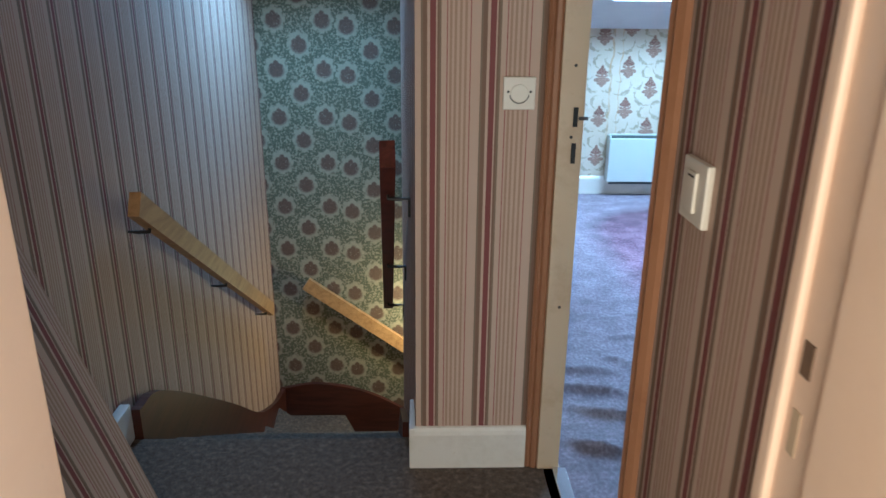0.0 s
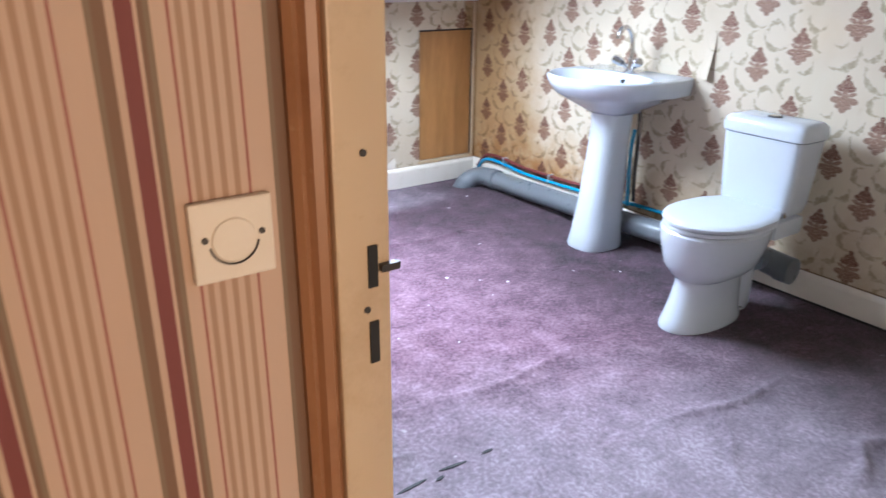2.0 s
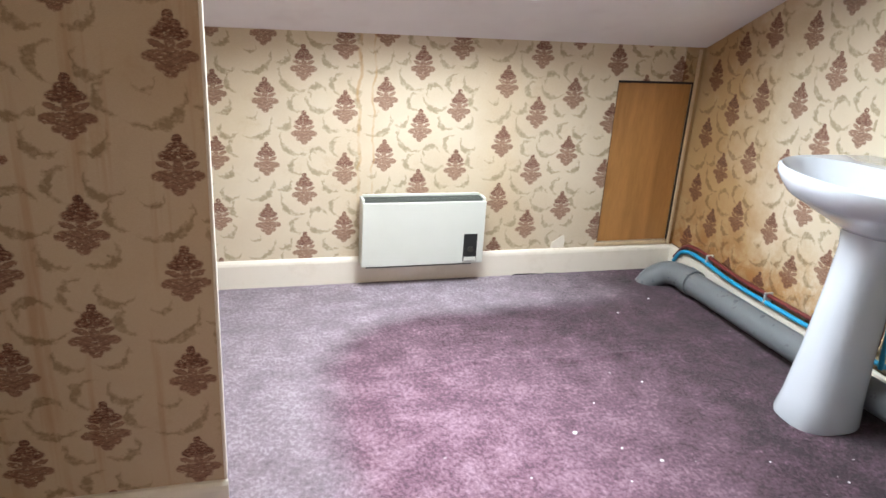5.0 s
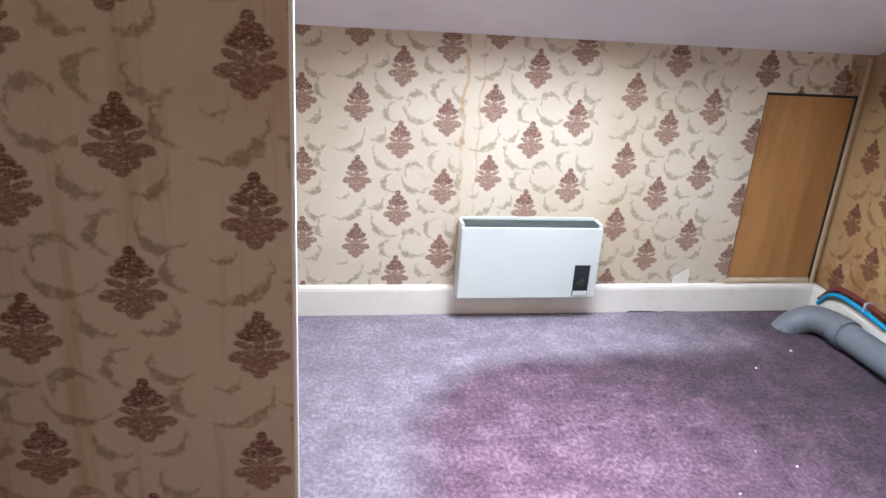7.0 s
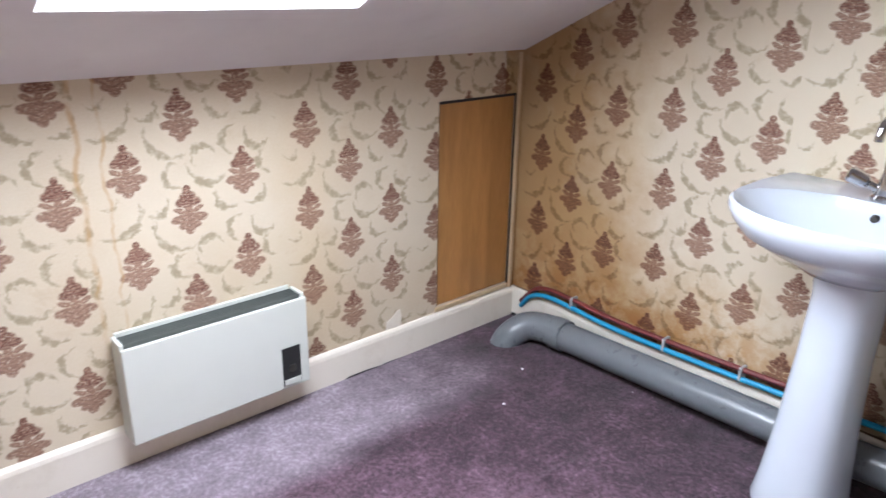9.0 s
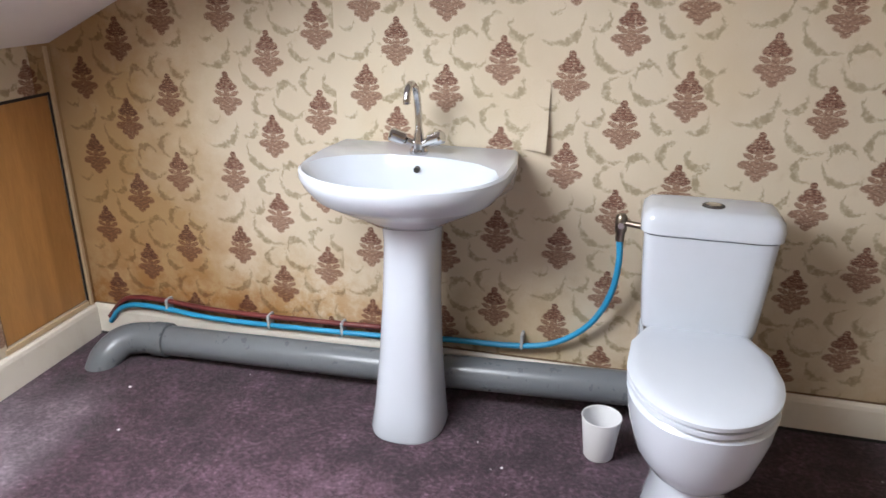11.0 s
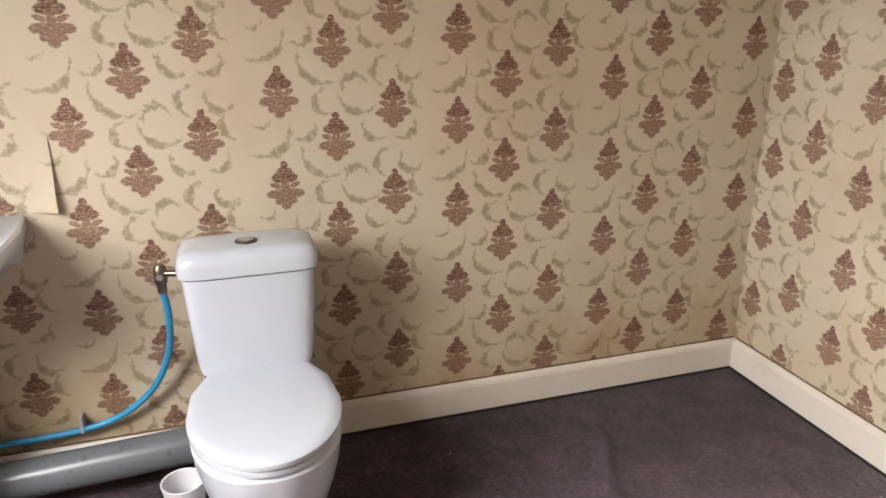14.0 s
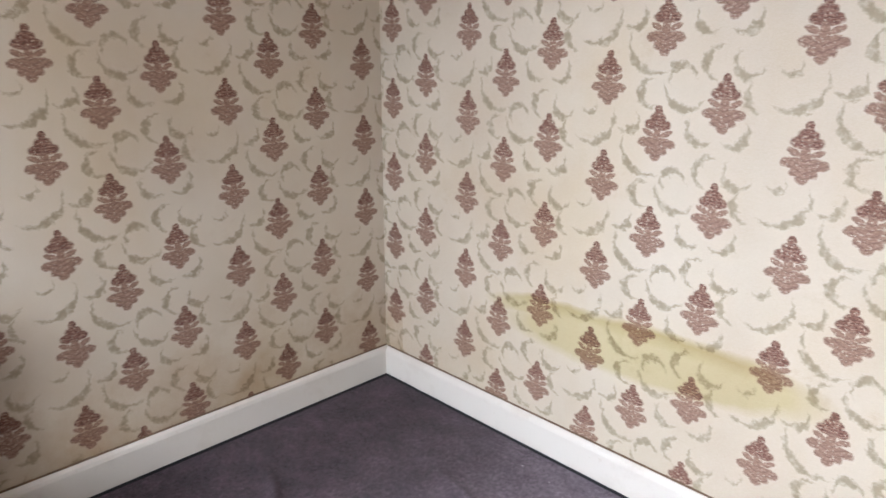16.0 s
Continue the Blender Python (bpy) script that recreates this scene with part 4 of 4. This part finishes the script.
def supply_pipes():
    blue = [(3.03, 5.02, 0.06), (3.02, 4.96, 0.125), (3.018, 4.88, 0.152), (3.018, 4.75, 0.150), (3.02, 4.5, 0.135), (3.02, 3.95, 0.152), (3.02, 3.7, 0.172), (3.02, 3.45, 0.182), (3.015, 3.32, 0.215),
            (3.00, 3.22, 0.30), (2.975, 3.165, 0.42), (2.945, 3.15, 0.54), (2.92, 3.155, 0.625)]
    t = thing("blue_water_pipe", 3.02, 4.0, 0.15, "bright blue plastic water pipe clipped along the papered wall", "pipe")
    part("hose", tube(curve(blue, 5), 0.0095, 12), BLUEPIPE, t, smooth=True)
    valve = part("angle_valve", tube([(2.92, 3.155, 0.62), (2.92, 3.155, 0.645), (2.92, 3.155, 0.65), (2.92, 3.155, 0.69), (2.92, 3.155, 0.70)], [0.013, 0.013, 0.017, 0.017, 0.010], 12), BRASS, t, "small brass stop valve", smooth=True)
    part("valve_tail", tube([(2.92, 3.155, 0.675), (2.90, 3.10, 0.675)], 0.009, 12), BRASS, valve, smooth=True)
    part("lever", tube([(2.915, 3.15, 0.675), (2.88, 3.155, 0.676)], [0.006, 0.009], 10), CHROME, valve, smooth=True)
    for y, z in ((4.75, 0.150), (4.34, 0.139), (4.06, 0.147), (3.43, 0.186)):
        part("pipe_clip", box(3.0095, y - 0.005, z - 0.013, 3.049, y + 0.005, z + 0.041), CLIP, t, "pale grey plastic clip", bevel=0.003)
    part("pipe_clip", box(2.985, 3.165, 0.376, 3.049, 3.177, 0.388), GREYPVC, t, bevel=0.003)
    red = [(3.03, 5.02, 0.08), (3.025, 4.95, 0.155), (3.025, 4.88, 0.180), (3.025, 4.75, 0.180), (3.027, 4.5, 0.166), (3.027, 3.95, 0.182), (3.027, 3.82, 0.20), (3.02, 3.79, 0.26), (3.0, 3.79, 0.45)]
    r = thing("red_water_pipe", 3.027, 4.4, 0.16, "dark red plastic water pipe above the blue one", "pipe")
    part("hose", tube(curve(red, 5), 0.0095, 12), REDPIPE, r, smooth=True)


supply_pipes()


def cup():
    t = thing("plastic_cup", 2.755, 3.155, 0, "empty white plastic beaker standing on the carpet", "cup")
    rows = [(0.001, 0.041), (0.004, 0.043), (0.13, 0.057), (0.135, 0.0575), (0.134, 0.054), (0.006, 0.040)]
    part("body", loft([oval_ring(2.755, 3.155, z, r, r, 2, 32) for z, r in rows]), CUPPLASTIC, t, smooth=True)
    rim = [(2.755 + 0.0565 * math.cos(a), 3.155 + 0.0565 * math.sin(a), 0.134) for a in [2 * math.pi * i / 32 for i in range(33)]]
    part("rim", tube(rim, 0.0022, 8), CUPPLASTIC, t, smooth=True)
    return t


cup()


def loose_paper():
    """The corner of paper that has come away beside the basin."""
    bm = bmesh.new()
    uv = bm.loops.layers.uv.new("UVMap")
    k = 10
    for back in (0.0, 0.0006):
        grid = [[bm.verts.new((XE - 0.0022 + back - 0.034 * (i / k) ** 2.2 * (1 - j / k) ** 1.6, 3.49 - 0.10 * i / k, 0.835 + 0.21 * j / k)) for i in range(k + 1)] for j in range(k + 1)]
        for j in range(k):
            for i in range(k):
                f = bm.faces.new((grid[j][i], grid[j][i + 1], grid[j + 1][i + 1], grid[j + 1][i]))
                for loop in f.loops:
                    loop[uv].uv = (3.957 - loop.vert.co.y, loop.vert.co.z - 0.152)
    return tagged(mesh("peeling_wallpaper", bm, FLOWER, smooth=True), "curled loose corner of flowered wallpaper beside the basin", "wallpaper")


loose_paper()


# ---- the landing and the stairs ----
tagged(mesh("floor_landing", box(-0.85, -1.8, -0.2, 0.575, 2.20, 0.0), GREYCARPET, bevel=0.01), kind="structure")
papered("wall_landing_end", (0.165, 2.055), (XD, 2.055), ZTOP, STRIPE, thick=0.08, lead=-0.106)
papered("wall_stairs_right", (0.09, 3.65), (0.165, 2.055), lambda u: zroof(3.65 - u), STRIPE, z0=-2.6, thick=0.055)
papered("wall_stairs_left", (-0.685, 0.9), (-0.80, 4.75), lambda u: zroof(0.9 + u), STRIPE, z0=-2.6, thick=0.1)
papered("wall_stairs_far", (-0.9, 4.75), (0.226, 4.75), zroof(4.75) - 0.002, DAMASK, z0=-2.6, thick=0.1)
papered("wall_stairs_far_lower", (0.226, 4.75), (1.6, 4.75), -0.2, DAMASK, z0=-2.6, thick=0.1, lead=-0.031)
skirting("baseboard_landing", (0.150, 2.055), (0.477, 2.055), high=0.13)
tagged(mesh("baseboard_landing_return", box(0.146, 2.040, 0.0, 0.163, 2.20, 0.13), WHITEPAINT, bevel=0.003), kind="structure")
tagged(mesh("baseboard_stairs_left", box(-0.722, 1.80, 0.0, -0.690, 2.20, 0.12), WHITEPAINT, bevel=0.004), kind="structure")

# wallpapered sloping boxing at the foot of the left wall
bm = bmesh.new()
uvl = bm.loops.layers.uv.new("UVMap")
pts = [(-0.69, 0.9, 0.80), (-0.43, 0.9, 0.0), (-0.43, 1.78, 0.0), (-0.69, 1.78, 0.80), (-0.69, 0.9, 0.0), (-0.69, 1.78, 0.0)]
vs = [bm.verts.new(p) for p in pts]
for loop_ids in ((0, 1, 2, 3), (3, 2, 5), (0, 4, 1)):
    f = bm.faces.new([vs[i] for i in loop_ids])
    for loop in f.loops:
        loop[uvl].uv = (loop.vert.co.y, loop.vert.co.z)
tagged(mesh("wall_sloping_boxing", bm, STRIPE), kind="structure")

# door frame between the landing and the room
frame_1 = thing("door_1", 0.575, 1.65, 0, "cream-painted door frame without its door", "door frame", kind="structure")
jamb = part("jamb", box(0.512, 2.030, 0.0, 0.574, 2.051, 2.03), CREAM, frame_1, bevel=0.003)
part("jamb", box(0.5225, 1.296, 0.0, 0.5765, 1.316, 2.03), CREAM, frame_1, bevel=0.003)
part("head", box(0.5225, 1.316, 2.008, 0.574, 2.030, 2.031), CREAM, frame_1, bevel=0.003)
for z0, z1 in ((0.985, 1.032), (0.895, 0.945)):
    part("keep_hole", box(0.547, 2.0275, z0, 0.558, 2.0305, z1), BLACK, jamb, "dark lock recess")
part("latch", box(0.560, 2.022, 1.002, 0.582, 2.030, 1.010), DARKMETAL, jamb)
for z in (1.13, 0.508, 0.96):
    part("screw", tube([(0.545, 2.031, z), (0.545, 2.0285, z)], 0.004, 10), DARKMETAL, jamb, smooth=True)


def moulding(parent, profile, x, y):
    """An upright moulding from its section."""
    part("architrave", loft([[(x + dx, y + dy, z) for dx, dy in profile] for z in (0.0, 2.08)]), OCHRE, parent, bevel=0.0015)


moulding(frame_1, [(0, 0), (0, -0.008), (0.007, -0.014), (0.013, -0.010), (0.018, -0.018), (0.027, -0.021), (0.0335, -0.016), (0.0335, 0)], 0.478, 2.0545)
moulding(frame_1, [(0, 0), (0, 0.055), (-0.008, 0.052), (-0.016, 0.040), (-0.012, 0.030), (-0.015, 0.018), (-0.007, 0.006)], 0.529, 1.263)
part("threshold", box(0.555, 1.318, -0.003, 0.595, 2.028, 0.008), CHROME, frame_1, "bright metal threshold strip", bevel=0.003)


def plate(name, x, y, z, facing, size, label, category):
    t = thing(name, x, y, z, label, category)
    h = size / 2
    m = pose(x, y, z, 0, 0, 0 if facing == "south" else -90)
    b = box(-h, -0.010, -h, h, 0.0, h)
    b.transform(m)
    part("cover", b, SWITCH, t, bevel=0.003)
    return t, m


sock, m = plate("wall_plate", 0.416, 2.055, 1.062, "south", 0.078, "square ivory plastic wall plate with a round cap on striped paper", "wall plate")
b = tube([(0, -0.009, 0), (0, -0.0116, 0)], [0.0225, 0.0205], 24)
b.transform(m)
part("cap", b, SWITCH, sock, smooth=True)
b = tube([(0.0235 * math.cos(radians(a)), -0.0105, 0.0235 * math.sin(radians(a))) for a in range(190, 351, 10)], 0.0011, 6)
b.transform(m)
part("cap_gap", b, DARKMETAL, sock, "dark gap below the cap")
for x in (-0.027, 0.027):
    b = tube([(x, -0.009, 0.004), (x, -0.0115, 0.004)], 0.0032, 8)
    b.transform(m)
    part("screw", b, DARKMETAL, sock)
sw, m = plate("light_switch", XD, 1.166, 1.053, "west", 0.080, "square ivory single light switch on striped paper", "light switch")
b = box(-0.014, -0.014, -0.026, 0.014, -0.009, 0.026)
b.transform(m)
part("rocker", b, SWITCH, sw, bevel=0.002)
b = box(-0.010, -0.0146, 0.019, 0.010, -0.0138, 0.0215)
b.transform(m)
part("rocker_mark", b, DARKMETAL, sw, "thin dark line")


# staircase
def staircase():
    t = thing("staircase", -0.3, 3.4, -1.2, "winding stairs with dark grey carpet going down between varnished strings", "stairs", kind="structure")
    rise, px, py = 0.19, 0.085, 3.66

    def edge(a):
        """Where a ray from the inner corner meets the well's walls."""
        c, s = math.cos(a), math.sin(a)
        d = min(((-0.80 - px) / c) if c < -1e-6 else 9, ((4.745 - py) / s) if s > 1e-6 else 9)
        return (px + c * d, py + s * d)

    for i in range(5):
        y0, z = 2.20 + i * 0.292, -rise * (i + 1)
        b = box(-0.80, y0 - 0.02, z - 0.35, 0.15 - 0.013 * i, y0 + 0.292, z)
        part("step", b, GREYCARPET, t, bevel=0.012)
    angles = [math.pi - math.pi / 2 * i / 4 for i in range(5)]
    for i, (a0, a1) in enumerate(zip(angles, angles[1:])):
        z = -rise * (6 + i)
        p0, p1 = edge(a0 + 0.03), edge(a1)
        outline = [(px, py), p1] + ([(-0.80, 4.745)] if p0[0] < -0.79 and p1[1] > 4.74 else []) + [p0]
        part("step", loft([[(x, y, h) for x, y in outline] for h in (z - 0.35, z)]), GREYCARPET, t, bevel=0.01)
    for i in range(4):
        z = -rise * (10 + i)
        part("step", box(px + 0.27 * i, py, z - 0.35, px + 0.27 * (i + 1), 4.745, z), GREYCARPET, t, bevel=0.012)

    def string(points, depth, off):
        """A varnished board along the wall: top edge through points."""
        tops = [Vector(p) for p in points]
        rows = []
        for p in tops:
            o = Vector(off)
            rows.append([p, p + o, p + o - Vector((0, 0, depth)), p - Vector((0, 0, depth))])
        return loft(rows)

    part("string", string(curve([(-0.695, 2.20, 0.10), (-0.705, 2.45, 0.02), (-0.745, 3.3, -0.55), (-0.765, 3.9, -0.98), (-0.795, 4.45, -1.25), (-0.79, 4.73, -1.31)]), 0.34, (0.03, 0, 0)), STRINGWOOD, t)
    part("string", string(curve([(-0.80, 4.745, -1.31), (-0.55, 4.745, -1.27), (-0.25, 4.745, -1.32), (0.05, 4.745, -1.47), (0.6, 4.745, -1.85)]), 0.36, (0, -0.03, 0)), STRINGWOOD, t)
    part("string", string([(0.145, 2.2, 0.05), (0.125, 2.6, -0.15), (0.08, 3.60, -0.95)], 0.3, (-0.022, 0, 0)), STRINGWOOD, t)
    return t


staircase()


def handrail(name, a, b, high, wide, wood_mat, brackets, wall, label, drop=0.0):
    """A board-like rail from a to b on angle brackets that reach to the wall."""
    t = thing(name, *((Vector(a) + Vector(b)) / 2), label, "handrail")
    a, b = Vector(a), Vector(b)
    d = (b - a).normalized()
    side = d.cross(Vector((0, 0, 1))).normalized()
    up = side.cross(d).normalized()
    rows = [[p + side * sx * wide / 2 + up * sz * high / 2 for sx, sz in ((-1, -1), (1, -1), (1, 1), (-1, 1))] for p in (a, b)]
    part("rail", loft(rows), wood_mat, t, bevel=0.006)
    for f in brackets:
        p = a.lerp(b, f) - up * high / 2
        w = Vector(wall(p))
        part("bracket", tube([p, p - Vector((0, 0, 0.012)), (p + w) / 2 - Vector((0, 0, 0.014)), w - Vector((0, 0, 0.012)), w - Vector((0, 0, 0.07))], 0.006, 8), DARKMETAL, t, smooth=True)
    return t


handrail("pale_handrail", (-0.662, 2.36, 0.695), (-0.722, 4.30, -0.515), 0.075, 0.034, RAILWOOD, (0.06, 0.5, 0.93), lambda p: (-0.69 - 0.030 * (p.y - 0.9) + 0.0, p.y, p.z), "pale varnished wooden handrail on metal brackets")
handrail("lower_handrail", (-0.57, 4.69, -0.505), (0.75, 4.69, -1.45), 0.085, 0.034, RAILWOOD, (0.5, 0.9), lambda p: (p.x, 4.748, p.z), "short pale wooden handrail on the green damask paper")
handrail("dark_handrail", (0.085, 2.30, 0.86), (0.02, 3.55, -0.13), 0.085, 0.045, DARKWOOD, (0.12, 0.55, 0.93), lambda p: (0.165 - 0.047 * (p.y - 2.055) - 0.002, p.y, p.z), "dark red-brown wooden handrail on iron brackets")

# ceilings, the doorway where the walk begins and plain walls that close the place
slab("ceiling_stairs", -1.0, 0.2, 2.2, 4.87, PLASTER, (-0.62, -0.10, 3.55, 4.40))
slab("ceiling_landing", -1.0, 0.62, -1.9, 2.2, PLASTER)
frame_2 = thing("door_2", 0.2, 0.85, 0, "cream-painted door frame of the room behind the landing", "door frame", kind="structure")
part("jamb", box(-0.22, 0.74, 0, -0.172, 0.90, 2.03), PEACH, frame_2, bevel=0.004)
near = part("jamb", box(0.520, 0.66, 0, 0.56, 0.873, 2.03), PEACH, frame_2, bevel=0.004)
part("head", box(-0.172, 0.74, 2.0, 0.520, 0.873, 2.03), CREAM, frame_2, bevel=0.004)
part("keep_plate", box(0.5185, 0.846, 0.965, 0.5205, 0.862, 0.998), GRIME, near, "brown lock recess")
part("keep_plate", box(0.5185, 0.847, 0.885, 0.5205, 0.860, 0.93), CREAM, near, "painted-over lock plate")
part("stop", box(0.512, 0.670, 0.0, 0.5195, 0.815, 2.0), PEACH, near, bevel=0.003)
part("bead", box(0.512, 0.8735, 0.0, 0.529, 0.897, 2.03), PEACH, frame_2, bevel=0.005)
for nm, (x0, x1, z0) in {"wall_back_left": (-1.0, -0.22, 0.0), "wall_back_right": (0.56, 1.2, 0.0), "wall_back_over": (-0.22, 0.56, 2.03)}.items():
    tagged(mesh(nm, box(x0, 0.78, z0, x1, 0.872, ZTOP), BACKWALL), kind="structure")
# unseen walls, added to close the back room and keep sky light off the stairs
for nm, b in {"wall_back_room_west": box(-1.1, -1.9, -0.1, -1.0, 0.9, ZTOP), "wall_back_room_east": box(1.2, -1.9, -0.1, 1.3, 0.9, ZTOP), "wall_back_room_south": box(-1.1, -2.0, -0.1, 1.3, -1.9, ZTOP),
              "wall_lower_east": box(1.5, 3.5, -2.6, 1.6, 4.75, -0.2), "wall_lower_south": box(0.15, 3.55, -2.6, 1.6, 3.655, -0.04), "wall_lower_front": box(-0.9, 2.0, -2.6, 0.2, 2.17, -0.2),
              "ceiling_lower": box(0.14, 3.66, -0.2, 1.6, 4.75, -0.06)}.items():
    tagged(mesh(nm, b, BACKWALL), kind="structure")
tagged(mesh("floor_back_room", box(0.575, -1.9, -0.2, 1.3, 0.80, 0.0), GREYCARPET), kind="structure")
tagged(mesh("ceiling_back_room", box(0.62, -1.9, ZTOP, 1.3, 0.90, ZTOP + 0.1), PLASTER), kind="structure")
# added unseen floor, closing the stairs' foot against sky light
tagged(mesh("floor_lower", box(-0.95, 2.0, -2.7, 1.6, 4.85, -2.6), GREYCARPET), kind="structure")


# ---- small details of the room ----
def torn_patch():
    """Bare plaster where paper has torn off above the knee wall's skirting."""
    outline = [(2.375, 0.127), (2.445, 0.127), (2.447, 0.165), (2.441, 0.192), (2.425, 0.187), (2.40, 0.166), (2.378, 0.158)]
    bm = loft([[(x, YK - d, z) for x, z in outline] for d in (-0.001, 0.002)])
    ob = mesh("bare_plaster", bm, WHITEPAINT, bpy.data.objects["wall_knee"])
    return ob


torn_patch()
for x0, x1, h in ((2.18, 2.34, 0.006), (2.34, 2.44, 0.003)):
    bm = loft([[(x0, YK - 0.0175, 0.0), (x0 + 0.02, YK - 0.0175, h), (x1 - 0.05, YK - 0.0175, h * 0.8), (x1, YK - 0.0175, 0.0)], [(x0, YK - 0.015, 0.0), (x0 + 0.02, YK - 0.015, h), (x1 - 0.05, YK - 0.015, h * 0.8), (x1, YK - 0.015, 0.0)]])
    mesh("gap", bm, BLACK, bpy.data.objects["baseboard_knee"])


def crumb(x, y, size, seed):
    rng = random.Random(seed)
    bm = bmesh.new()
    bmesh.ops.create_icosphere(bm, subdivisions=1, radius=size)
    for v in bm.verts:
        v.co = Vector((v.co.x * rng.uniform(0.6, 1.3), v.co.y * rng.uniform(0.6, 1.3), v.co.z * 0.45)) + Vector((0, 0, size * 0.3))
    bm.transform(pose(x, y, carpet_height(x, y), 0, 0, rng.uniform(0, 180)))
    return tagged(mesh("plaster_crumb", bm, CUPPLASTIC), "tiny white plaster crumb lying on the mauve carpet", "debris", "plaster crumbs on the carpet")


for i, (x, y, size) in enumerate(((1.92, 3.80, 0.008), (2.03, 3.70, 0.005), (2.12, 3.62, 0.007), (1.98, 3.55, 0.004), (1.70, 3.62, 0.004), (2.45, 3.55, 0.004), (2.30, 4.05, 0.005), (1.62, 3.30, 0.004),
                                  (2.72, 4.72, 0.006), (2.50, 4.60, 0.005), (2.06, 3.95, 0.004), (1.45, 3.45, 0.004), (2.62, 3.42, 0.005))):
    crumb(x, y, size, i)
